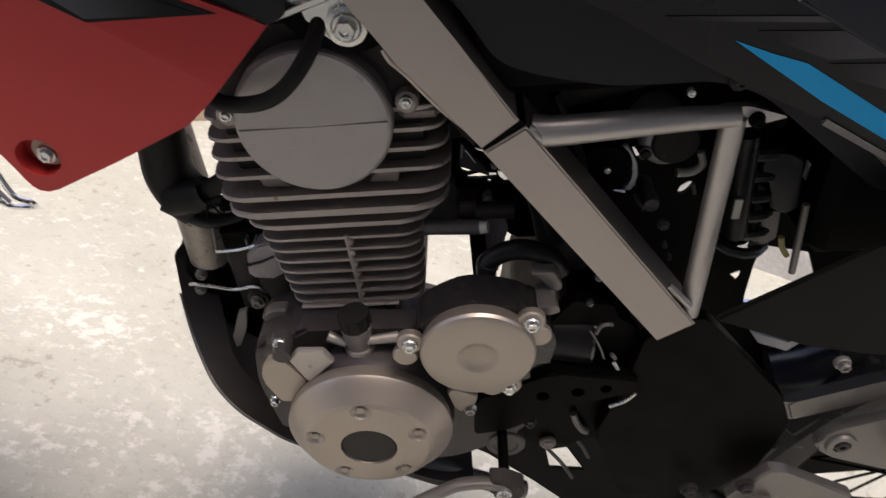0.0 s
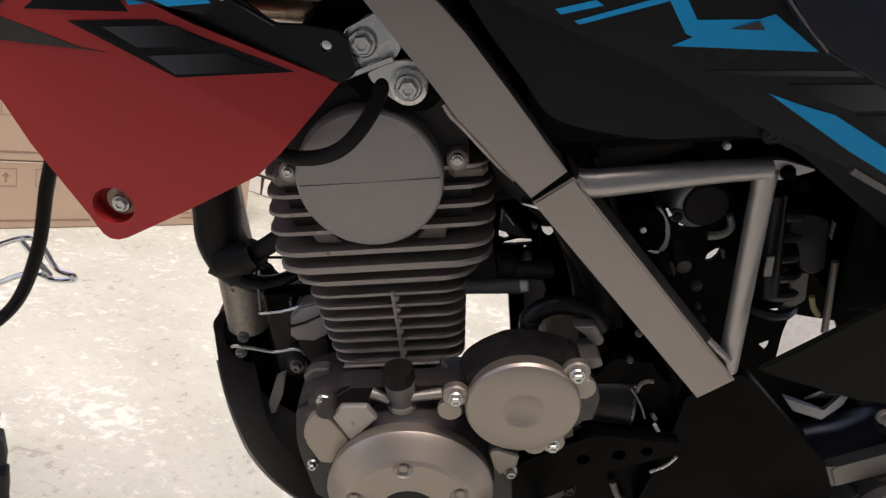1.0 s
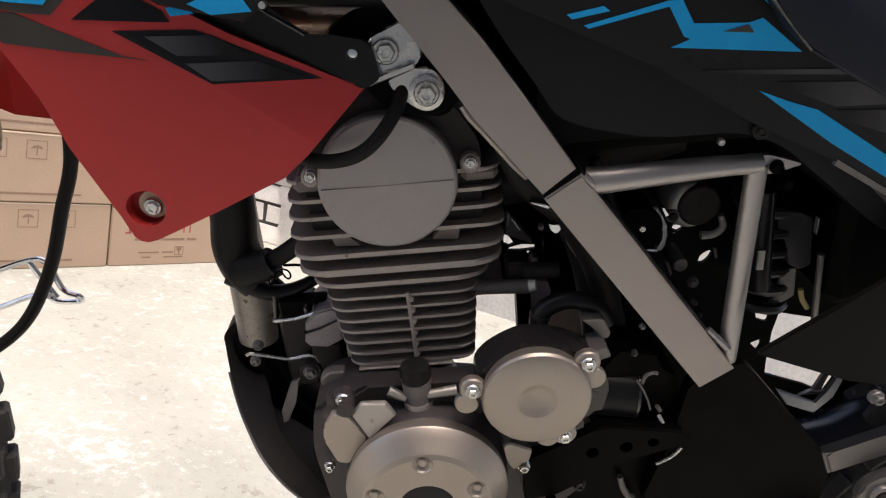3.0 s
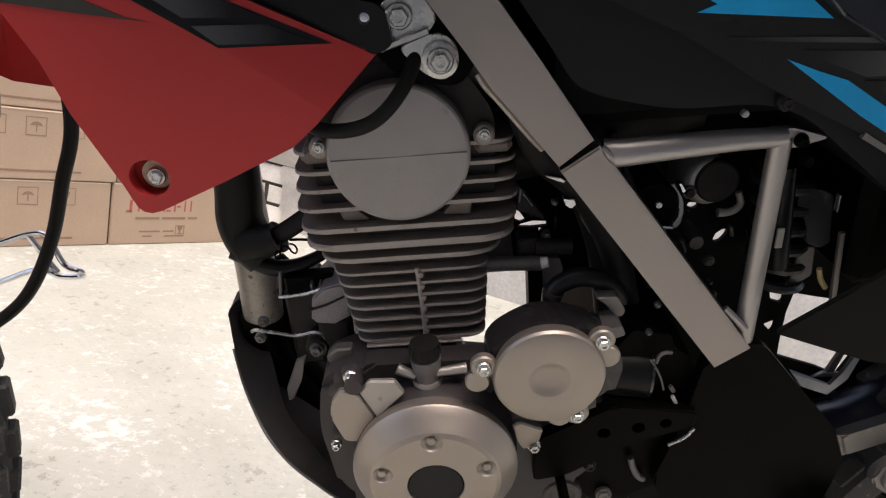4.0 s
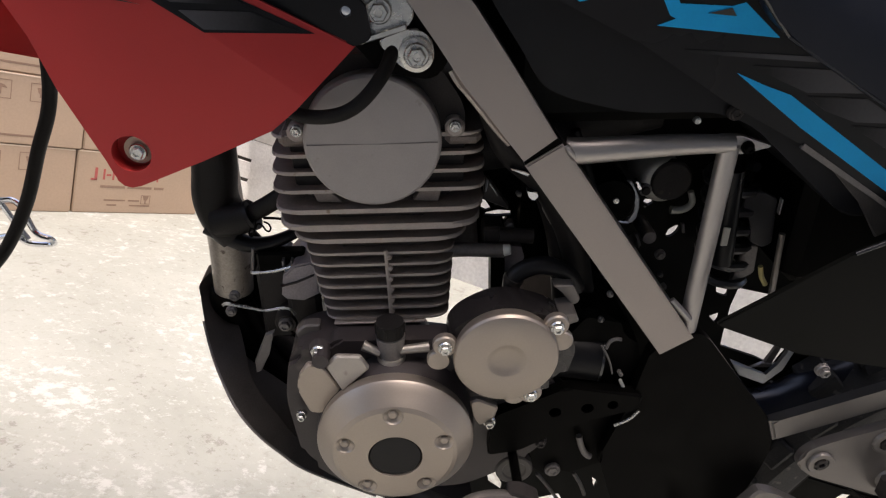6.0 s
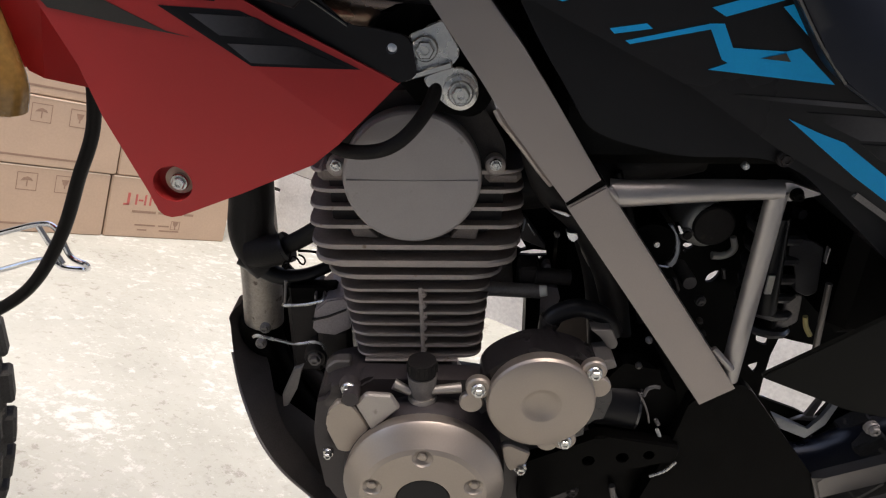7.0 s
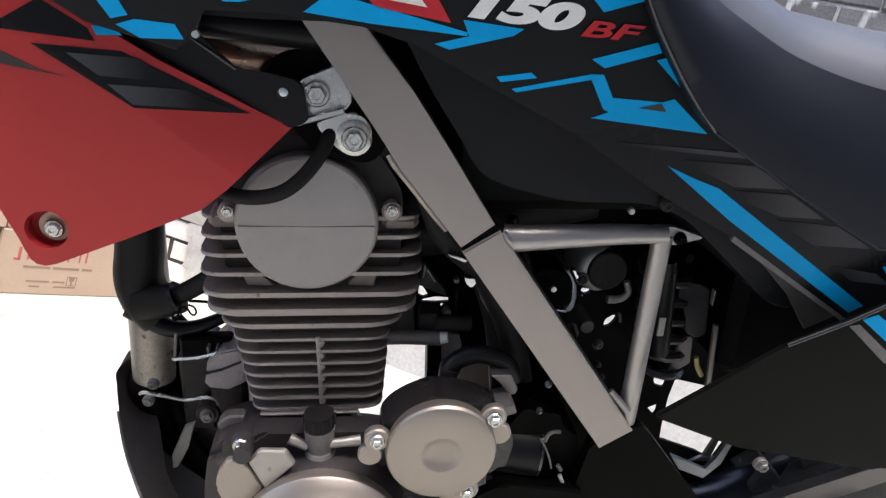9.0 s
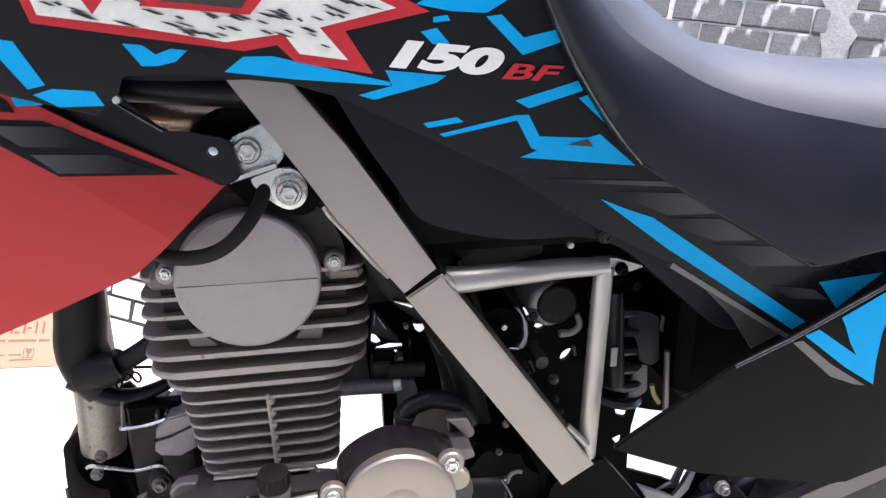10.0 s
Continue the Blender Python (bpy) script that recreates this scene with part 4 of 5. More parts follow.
part("breather_pipe", tube([(-0.138, 0.012, 0.300), (-0.145, 0.012, 0.240), (-0.1490, 0.012, 0.195), (-0.1530, 0.012, 0.165), (-0.1480, 0.012, 0.144), (-0.138, 0.012, 0.133)], (0.0175, 0.0215), 24), RUBBER, bike, "thick black rubber pipe", True)
part("pipe_horn", tube([(-0.162, 0.006, 0.141), (-0.142, 0.002, 0.1285), (-0.1275, 0.0, 0.1230), (-0.1125, 0.0, 0.1232), (-0.098, 0.002, 0.1268), (-0.075, 0.010, 0.134)], (0.0095, 0.0048), 18), GLOSS, bike, "", True)
part("pipe_branch", tube([(-0.150, 0.0, 0.148), (-0.132, -0.006, 0.1520), (-0.1185, -0.009, 0.1570)], (0.0150, 0.0130), 24), RUBBER, bike, "", True)
part("pipe_neck", tube([(-0.119, -0.009, 0.158), (-0.1035, -0.012, 0.1675), (-0.084, -0.016, 0.181)], 0.0078, 16), RUBBER, bike, "", True)
part("pipe_clip", tube([(-0.108, -0.014, 0.1562), (-0.098, -0.014, 0.1556), (-0.088, -0.014, 0.1540)], 0.0012, 8), BLACK, bike)
part("pipe_collar", tube([(-0.1200, -0.009, 0.1563), (-0.1172, -0.009, 0.1576)], 0.0138, 24), GLOSS, bike, "", True)
part("wire_clip", tube([(-0.110, -0.032, 0.164), (-0.112, -0.032, 0.1565), (-0.1142, -0.032, 0.1495), (-0.1162, -0.032, 0.1485), (-0.1172, -0.032, 0.1518), (-0.1155, -0.032, 0.1555), (-0.1120, -0.032, 0.1555), (-0.1090, -0.032, 0.1600), (-0.1055, -0.032, 0.1585), (-0.1030, -0.032, 0.1540), (-0.1005, -0.032, 0.1528), (-0.0988, -0.032, 0.1558), (-0.1003, -0.032, 0.1600), (-0.1040, -0.032, 0.1620)], 0.0008, 8), BLACK, bike, "thin bent wire clip", True)
part("mount_strap", tube([(-0.1255, -0.016, 0.1035), (-0.122, -0.018, 0.1040), (-0.104, -0.02, 0.1065), (-0.084, -0.022, 0.1125)], 0.0016, 10), ZINC, bike, "", True)
part("mount_strap", tube([(-0.1210, -0.015, 0.1270), (-0.1240, -0.016, 0.1035)], 0.0013, 10), GREYCASE, bike)
part("engine_mount", prism([(-0.099, 0.086), (-0.0955, 0.106), (-0.085, 0.1155), (-0.070, 0.1185), (-0.064, 0.112), (-0.066, 0.086), (-0.080, 0.079), (-0.095, 0.081)], -0.028, 0.055, 0.0015, segs=2), MOUNT, bike, "cast engine mount on the front of the crankcase")
part("mount_block", box(-0.097, -0.066, -0.022, 0.02, 0.034, 0.082, 0.005), CASE, bike)
part("mount_web", prism([(-0.0985, 0.0965), (-0.084, 0.1005), (-0.068, 0.1075), (-0.068, 0.1060), (-0.084, 0.0990), (-0.0985, 0.0950)], -0.0300, 0.004, 0.0003), CASE, bike)
part("mount_boss", lathe(-0.100, 0.052, [(0, 0.01), (0.0105, 0.01), (0.0105, -0.022), (0.009, -0.0245), (0, -0.0245)], 24), CASE, bike, "", True)
bolt(-0.1000, -0.0255, 0.0525, 0.0048, bike, GREYCASE)
part("clutch_wire", tube([(-0.152, -0.028, 0.0775), (-0.147, -0.030, 0.080), (-0.132, -0.030, 0.0760), (-0.115, -0.030, 0.0715), (-0.0995, -0.030, 0.0735), (-0.093, -0.030, 0.0722), (-0.090, -0.028, 0.065)], 0.0015, 8), ZINC, bike, "thin silver wire", True)
for x, z in ((-0.1425, 0.0825), (-0.1480, 0.0660)):
    bolt(x, -0.0215, z, 0.0036, bike, GREYCASE, 0.004)


RIM_OUT = [(-0.184, 0.045, 0.066), (-0.193, 0.038, 0.058), (-0.191, 0.028, 0.049), (-0.1855, 0.010, 0.034), (-0.1755, -0.014, 0.016), (-0.1640, -0.036, 0.004), (-0.1480, -0.060, -0.012), (-0.1295, -0.073, -0.033), (-0.1090, -0.077, -0.056), (-0.085, -0.079, -0.079), (-0.024, -0.080, -0.115), (0.033, -0.085, -0.145), (0.060, -0.084, -0.156), (0.075, -0.083, -0.160)]
RIM_IN = [(-0.182, 0.050, 0.060), (-0.181, 0.050, 0.045), (-0.179, 0.047, 0.033), (-0.168, 0.035, 0.026), (-0.156, 0.018, 0.019), (-0.147, -0.006, 0.008), (-0.139, -0.028, -0.005), (-0.128, -0.042, -0.018), (-0.115, -0.050, -0.033), (-0.090, -0.064, -0.060), (-0.028, -0.078, -0.107), (0.032, -0.083, -0.138), (0.057, -0.082, -0.149), (0.073, -0.082, -0.154)]


def skid_sheet(lines, thick):
    """A bent sheet through several lines of equal length."""
    bm = bmesh.new()
    grid = [[bm.verts.new(p) for p in smooth_line(line, 4)] for line in lines]
    for a, b in zip(grid, grid[1:]):
        for k in range(len(a) - 1):
            bm.faces.new((a[k], a[k + 1], b[k + 1], b[k]))
    bmesh.ops.solidify(bm, geom=bm.faces[:], thickness=thick)
    return bm


far_rim = [(x, 0.11 - y, z) for x, y, z in RIM_OUT]
belly = [(x - 0.008, 0.055, z - 0.014) for x, y, z in RIM_OUT]
skid_plate = part("skid_plate", skid_sheet([RIM_OUT, belly, far_rim], 0.003), SKID, bike, "matt black plastic skid plate", True, 50)
part("skid_flange", skid_sheet([RIM_OUT, RIM_IN], 0.003), SKID, skid_plate, "", True, 50)
part("skid_lip", tube([(x - 0.0008, y - 0.001, z) for x, y, z in RIM_OUT[3:11]], 0.0012, 8), GREYCASE, skid_plate, "worn pale lip", True)
part("guard_strip", prism([(-0.133, 0.0), (-0.1325, 0.014), (-0.119, 0.044), (-0.110, 0.048), (-0.118, 0.022), (-0.128, 0.002)], -0.030, 0.004, 0.001), GREYCASE, skid_plate)
part("inner_guard", prism([(-0.158, 0.092), (-0.140, 0.098), (-0.120, 0.070), (-0.100, 0.050), (-0.082, 0.040), (-0.075, -0.05), (0.02, -0.11), (0.06, -0.16), (0.0, -0.178), (-0.055, -0.143), (-0.105, -0.095), (-0.142, -0.045), (-0.158, 0.005)], 0.070, 0.004), PLASTIC, skid_plate)
part("engine_cradle", tube([(-0.020, -0.055, -0.112), (0.0, -0.06, -0.131), (0.051, -0.06, -0.163), (0.096, -0.06, -0.190), (0.125, -0.058, -0.205)], 0.0092, 18), PEG, bike, "dark frame cradle tube", True)
part("engine_cradle", tube([(-0.130, 0.05, -0.012), (-0.10, 0.055, -0.060), (-0.04, 0.06, -0.112), (0.04, 0.06, -0.150), (0.10, 0.06, -0.166)], 0.0105, 16), CASE, bike, "dark frame cradle tube", True)

# gear lever
lever = part("gear_lever", tube([(-0.012, -0.152, -0.094), (0.014, -0.152, -0.076), (0.035, -0.151, -0.061), (0.053, -0.150, -0.050), (0.067, -0.149, -0.043), (0.085, -0.148, -0.042), (0.102, -0.147, -0.048)], 0.0050, 14, flat=1.6), PEG, bike, "grey steel gear lever", True)
part("lever_clamp", prism(rounded([(0.092, -0.036), (0.106, -0.038), (0.120, -0.048), (0.119, -0.062), (0.104, -0.064), (0.092, -0.054)], 0.004, 3), -0.152, 0.014, 0.002), CASE, lever)
bolt(0.103, -0.154, -0.050, 0.0046, lever, ZINC)
part("gear_shaft", tube([(0.104, -0.150, -0.052), (0.104, -0.06, -0.052)], 0.0045, 14), BLACK, lever)

# chain cover with lightening holes
chain_cover = part("chain_cover", prism(rounded([(0.080, -0.048), (0.083, 0.0), (0.146, 0.030), (0.214, 0.019), (0.212, 0.002), (0.160, -0.010), (0.110, -0.040)], 0.006, 3), -0.100, 0.012, 0.002), BLACK, bike, "black chain cover with three holes")
hole = lathe(0.138, 0.003, [(0, -0.13), (0.0055, -0.13), (0.0055, -0.06), (0, -0.06)], 16)
for x, z, r in ((0.166, 0.0065, 0.0055), (0.188, 0.0095, 0.0048)):
    lathe(x, z, [(0, -0.13), (r, -0.13), (r, -0.06), (0, -0.06)], 16, hole)
carve(chain_cover, hole)
part("case_rear", prism(rounded([(0.10, -0.075), (0.12, 0.03), (0.16, 0.10), (0.205, 0.075), (0.222, 0.01), (0.215, -0.07), (0.15, -0.10)], 0.015, 3), -0.080, 0.15, 0.006), BLACK, bike)
bolt(0.128, -0.095, -0.035, 0.0045, bike, CASE)

part("shaft_boss", lathe(0.1070, -0.0780, [(0.0100, -0.070), (0.0175, -0.070), (0.0175, -0.0885), (0.0160, -0.0900), (0.0115, -0.0900), (0.0100, -0.0885)], 36), SKID, bike, "dark ring round the gear shaft", True)
bolt(0.1450, -0.083, -0.0860, 0.0055, bike, GREYCASE, 0.004)
part("drain_hose", tube([(0.1660, -0.085, -0.0410), (0.1690, -0.085, -0.0530), (0.1740, -0.085, -0.0640), (0.1790, -0.085, -0.0680)], 0.0030, 12), GREYCASE, bike, "", True)
part("drain_hose", tube([(0.1380, -0.050, -0.1280), (0.1490, -0.050, -0.1450), (0.1640, -0.050, -0.1720), (0.1750, -0.050, -0.1980)], 0.0020, 10), SKID, bike, "", True)
part("drain_hose", tube([(0.1760, -0.050, -0.1290), (0.1840, -0.050, -0.1450), (0.1900, -0.050, -0.1620)], 0.0020, 10), SKID, bike, "", True)

# pivot plate, swing arm and foot peg bracket
part("pivot_plate", prism(rounded([(0.216, 0.066), (0.247, 0.083), (0.262, 0.075), (0.315, 0.006), (0.334, -0.018), (0.346, -0.050), (0.340, -0.084), (0.331, -0.119), (0.297, -0.158), (0.214, -0.158), (0.184, -0.060), (0.204, 0.003)], 0.008, 3), -0.0945, 0.012, 0.002, segs=2), BLACK, bike, "black steel swing arm pivot plate")
part("pivot_plate", prism(rounded([(0.216, 0.066), (0.247, 0.083), (0.262, 0.075), (0.315, 0.006), (0.334, -0.018), (0.346, -0.050), (0.340, -0.084), (0.331, -0.119), (0.297, -0.158), (0.214, -0.158), (0.184, -0.060), (0.204, 0.003)], 0.008, 3), 0.092, 0.012, 0.002, segs=2), BLACK, bike, "black steel swing arm pivot plate")
part("cover_rim", tube([(0.193, -0.0965, -0.018), (0.205, -0.0970, -0.011), (0.213, -0.0970, -0.001)], 0.0014, 8), ZINC, bike, "", True)
part("swing_arm", prism([(0.333, -0.019), (0.341, -0.016), (0.428, 0.016), (0.62, 0.087), (0.63, 0.066), (0.436, -0.004), (0.378, -0.023), (0.342, -0.043)], -0.1, 0.010, 0.003, segs=3), PEG, bike, "dull silver swing arm")
part("swing_arm", prism([(0.44, 0.030), (0.62, 0.100), (0.63, 0.072), (0.44, -0.007)], 0.07, 0.03, 0.004, segs=3), PEG, bike, "dull silver swing arm")
peg = part("foot_peg_bracket", prism(rounded([(0.361, -0.060), (0.362, -0.047), (0.371, -0.037), (0.399, -0.026), (0.432, -0.015), (0.478, -0.002), (0.492, -0.120), (0.468, -0.112), (0.443, -0.101), (0.405, -0.085), (0.378, -0.074)], 0.006, 3), -0.114, 0.009, 0.002, segs=2), PEG, bike, "dull silver foot peg bracket")
for x, z in ((0.3805, -0.055), (0.434, -0.032), (0.452, -0.080)):
    part("peg_boss", lathe(x, z, [(0, -0.11), (0.0125, -0.11), (0.0125, -0.1155), (0.0115, -0.1172), (0.0072, -0.1172), (0.0072, -0.115), (0, -0.115)], 28), PEG, peg, "", True)
    part("peg_bolt", lathe(x, z, [(0, -0.114), (0.006, -0.114), (0.006, -0.118), (0.003, -0.1185), (0.0025, -0.116), (0, -0.116)], 6), CASE, peg)
part("foot_peg", box(0.44, 0.47, -0.20, -0.115, -0.095, -0.070, 0.003), CASE, peg)
stand = part("side_stand", prism(rounded([(0.300, -0.130), (0.330, -0.086), (0.345, -0.090), (0.412, -0.132), (0.40, -0.150), (0.32, -0.160)], 0.004, 2), -0.118, 0.01, 0.002), PEG, bike, "dull silver side stand")
foot = up(0.36, -0.225, 0.06)
part("stand_leg", tube([(0.33, -0.116, -0.125), foot], 0.010, 14), PEG, stand, "", True)
part("stand_foot", box(foot[0] - 0.03, foot[0] + 0.03, foot[1] - 0.02, foot[1] + 0.02, foot[2] - 0.008, foot[2] + 0.002, 0.002), PEG, stand)
bolt(0.312, -0.119, -0.106, 0.0062, bike, CASE)
bolt(0.270, -0.108, -0.128, 0.006, bike, CASE)
bolt(0.3415, -0.130, 0.067, 0.0042, bike, GREYCASE)

# carburettor, shock absorber and cables in the triangle
part("carburettor", box(0.115, 0.150, -0.004, 0.03, 0.085, 0.215, 0.008), BLACK, bike, "dark carburettor body")
drum = part("throttle_drum", lathe(0.1865, 0.1680, [(0, -0.026), (0.020, -0.026), (0.022, -0.023), (0.022, 0.02), (0, 0.02)], 32), BLACK, bike, "black throttle drum with a bright bracket", True)
part("drum_rim", prism([(0.1995, 0.1850), (0.2040, 0.1855), (0.2085, 0.1770), (0.2125, 0.1690), (0.2135, 0.1600), (0.2120, 0.1500), (0.2090, 0.1460), (0.2040, 0.1460), (0.2045, 0.1495), (0.2080, 0.1515), (0.2100, 0.1560), (0.2105, 0.1630), (0.2070, 0.1715), (0.2015, 0.1800)], -0.022, 0.004, 0.001), STRAP, drum, "bright curved bracket")
part("drum_block", prism([(0.196, 0.1860), (0.199, 0.1855), (0.2000, 0.1815), (0.1975, 0.1815)], -0.024, 0.006, 0.0006), ZINC, drum)
# Chrome chip added for the reflected streak beside the drum.
part("drum_block", prism([(0.2050, 0.1875), (0.2080, 0.1875), (0.2125, 0.1800), (0.2090, 0.1785)], -0.026, 0.006, 0.0006), CHROME, drum)
part("drum_screw", lathe(0.1880, 0.1745, [(0, -0.034), (0.0025, -0.034), (0.0025, -0.0365), (0, -0.0365)], 8), ZINC, drum)
canister = part("canister", lathe(0.2345, 0.1800, [(0, 0.03), (0.0200, 0.03), (0.0200, -0.008), (0.0185, -0.0125), (0.0150, -0.0140), (0, -0.0145)], 40), PALECAST, bike, "pale grey cast canister with a dark face", True, 50)
part("canister_face", lathe(0.2400, 0.1815, [(0, -0.008), (0.0178, -0.008), (0.0178, -0.0150), (0.0160, -0.0165), (0, -0.0170)], 36), CASE, canister, "", True)
part("canister_ear", lathe(0.2185, 0.1740, [(0, 0.0), (0.0056, 0.0), (0.0056, -0.0155), (0.0048, -0.0165), (0, -0.0165)], 20), GREYCASE, canister, "", True)
bolt(0.2185, -0.0165, 0.1740, 0.0028, canister, CASE, 0.002)
part("elbow_pipe", tube([(0.2455, -0.010, 0.1515), (0.2535, -0.010, 0.1512), (0.2600, -0.010, 0.1535), (0.2635, -0.010, 0.1590), (0.2605, -0.010, 0.1690)], (0.0036, 0.0027), 14), PALECAST, bike, "pale elbow pipe", True)
part("cable_end", lathe(0.2265, 0.1305, [(0, -0.022), (0.0058, -0.022), (0.0064, -0.018), (0.0064, 0.01), (0, 0.01)], 20), GREYCASE, bike, "", True)
part("intake_boot", tube([(0.045, 0.0, 0.214), (0.10, 0.0, 0.219), (0.16, 0.0, 0.236), (0.22, 0, 0.250)], 0.025, 18), RUBBER, bike, "black rubber intake boot", True)
# Added dark sheet for the unlit clutter; its holes leave the bright gaps.
dark_back = part("inner_mudguard", prism([(0.118, 0.275), (0.40, 0.275), (0.44, 0.10), (0.46, -0.17), (0.30, -0.17), (0.225, -0.02), (0.165, 0.05), (0.125, 0.11)], 0.030, 0.004), PLASTIC, bike, "dark sheet added behind the triangle, with holes for the bright gaps")
cut = prism(rounded([(0.2345, 0.1405), (0.236, 0.1435), (0.2445, 0.1420), (0.2440, 0.1385), (0.2400, 0.1365), (0.2360, 0.1385)], 0.001, 2), 0.0, 0.1)
for poly in (
    [(0.2350, 0.1355), (0.2395, 0.1352), (0.2380, 0.1330)],
    rounded([(0.2615, 0.1040), (0.2630, 0.1100), (0.2700, 0.1145), (0.2745, 0.1135), (0.2720, 0.1070), (0.2675, 0.1020), (0.2630, 0.1015)], 0.002, 3),
    [(0.2245, 0.1030), (0.2275, 0.1055), (0.2310, 0.1010), (0.2345, 0.0905), (0.2315, 0.0895)],
    rounded([(0.322, 0.046), (0.337, 0.047), (0.336, 0.029), (0.324, 0.034)], 0.004, 3),
    rounded([(0.3215, 0.006), (0.3325, 0.0105), (0.3330, 0.002), (0.3305, -0.004)], 0.002, 2),
    [(0.3415, -0.034), (0.3410, -0.018), (0.3420, 0.018), (0.346, 0.040), (0.360, 0.036), (0.388, 0.029), (0.400, 0.0), (0.420, -0.0335), (0.406, -0.064), (0.384, -0.0515)],
):
    prism(poly, 0.0, 0.1, 0, cut)
carve(dark_back, cut)
# Added dark sheet behind the intake; holes let the pale wall show.
airbox_plate = part("airbox_plate", prism([(0.060, 0.270), (0.122, 0.270), (0.126, 0.092), (0.060, 0.092)], 0.0255, 0.004), BLACK, bike, "dark sheet added behind the intake to close the bright gaps")
cut = prism(rounded([(0.0818, 0.1454), (0.0828, 0.1499), (0.0858, 0.1484), (0.0913, 0.1394), (0.0868, 0.1374), (0.0818, 0.1399)], 0.001, 2), 0.0, 0.1)
for poly in ([(0.0833, 0.1329), (0.0868, 0.1359), (0.0978, 0.1382), (0.1098, 0.1369), (0.1098, 0.1324), (0.0958, 0.1319)], [(0.0938, 0.1429), (0.0953, 0.1449), (0.0993, 0.1429), (0.0973, 0.1419)], [(0.0823, 0.1524), (0.0838, 0.1554), (0.0898, 0.1524), (0.0873, 0.1509)], [(0.1018, 0.1309), (0.1068, 0.1309), (0.1038, 0.1264)]):
    prism(poly, 0.0, 0.1, 0, cut)
carve(airbox_plate, cut)
part("manifold_strut", prism([(0.083, 0.183), (0.086, 0.181), (0.104, 0.155), (0.104, 0.151), (0.0805, 0.1615)], 0.0, 0.006, 0.001), SKID, bike, "worn dark corner of the intake")
part("strut_edge", prism([(0.0835, 0.1825), (0.0855, 0.1805), (0.0840, 0.1700), (0.0825, 0.1690)], -0.002, 0.003, 0.0006), STRAP, bike)
part("strut_edge", tube([(0.0865, -0.001, 0.1770), (0.0900, -0.001, 0.1715), (0.0935, -0.001, 0.1655)], 0.0010, 8), ZINC, bike, "", True)
part("joint_clip", prism([(0.0945, 0.2195), (0.1060, 0.2165), (0.1100, 0.2140), (0.1080, 0.2125), (0.0960, 0.2175)], -0.067, 0.006, 0.0006), CHROME, bike)
part("cable_nipple", prism(rounded([(0.1090, 0.1985), (0.1120, 0.1975), (0.1170, 0.1975), (0.1185, 0.1930), (0.1150, 0.1895), (0.1120, 0.1915), (0.1095, 0.1950)], 0.001, 2), -0.063, 0.008, 0.001), CHROME, bike)
part("stay", prism([(0.086, 0.120), (0.098, 0.120), (0.100, 0.070), (0.087, 0.070)], -0.03, 0.02), BLACK, bike)
part("stay", prism([(0.0935, 0.112), (0.096, 0.127), (0.114, 0.124), (0.117, 0.114), (0.108, 0.082), (0.101, 0.080)], -0.020, 0.012), MOUNT, bike)
part("intake_pipe", tube([(0.045, -0.038, 0.1345), (0.097, -0.038, 0.1315)], 0.0062, 16), GREYCASE, bike, "", True)
part("pipe_plug", tube([(0.0955, -0.042, 0.1340), (0.1010, -0.043, 0.1350)], (0.0052, 0.0044), 14), WHITE_INK, bike, "pale plug in the pipe end", True)
part("cable_boot", tube([(0.092, -0.033, 0.1440), (0.121, -0.033, 0.1420)], 0.0068, 12), CASE, bike, "", True)
part("harness", tube([(0.072, -0.045, 0.30), (0.092, -0.05, 0.235), (0.124, -0.05, 0.20), (0.15, -0.045, 0.15), (0.165, -0.04, 0.09)], 0.012, 12), RUBBER, bike, "black wiring harness", True)
part("boot_block", box(0.0785, 0.0960, -0.032, -0.01, 0.122, 0.1505, 0.002), CASE, bike)
part("boot_block", prism(rounded([(0.0975, 0.1480), (0.1010, 0.1530), (0.1050, 0.1525), (0.1055, 0.1455), (0.0980, 0.1455)], 0.0015, 2), -0.030, 0.01, 0.001), GREYCASE, bike)
part("harness", tube([(0.125, -0.02, 0.20), (0.145, -0.03, 0.14), (0.155, -0.04, 0.06)], 0.012, 12), RUBBER, bike, "black wiring harness", True)
part("cable", tube([(0.150, -0.03, 0.235), (0.168, -0.03, 0.185), (0.176, -0.03, 0.15), (0.186, -0.035, 0.10)], 0.004, 10), RUBBER, bike)
part("hose_fleck", prism([(0.262, 0.132), (0.265, 0.1315), (0.267, 0.122), (0.2645, 0.122)], 0.0, 0.003, 0.0005), GREYCASE, bike)
part("hose_fleck", prism([(0.2200, 0.1225), (0.2235, 0.122), (0.2280, 0.111), (0.2265, 0.107), (0.2235, 0.118)], 0.0, 0.003, 0.0005), GREYCASE, bike)
shock = part("shock_absorber", tube([(0.291, -0.01, 0.215), (0.301, -0.01, 0.085)], 0.011, 18), BLACK, bike, "black rear shock absorber with a coil spring", True)
coil = [(0.294 + 0.008 * k / 72 + 0.0205 * math.cos(2 * math.pi * k / 12), -0.01 + 0.0205 * math.sin(2 * math.pi * k / 12), 0.190 - 0.11 * k / 72) for k in range(73)]
part("coil_spring", tube(coil, 0.0045, 8, curved=False), SPRING, shock, "", True)
part("reservoir", tube([(0.2765, -0.045, 0.205), (0.2835, -0.045, 0.118)], 0.0090, 20), GLOSS, shock, "", True)
part("reservoir_label", box(0.2745, 0.2800, -0.0556, -0.0535, 0.140, 0.157, 0.0003), PALECAST, shock)
part("rear_frame_tube", tube([(0.3245, -0.055, 0.150), (0.3295, -0.055, 0.085)], 0.0026, 10), PEG, bike, "", True)
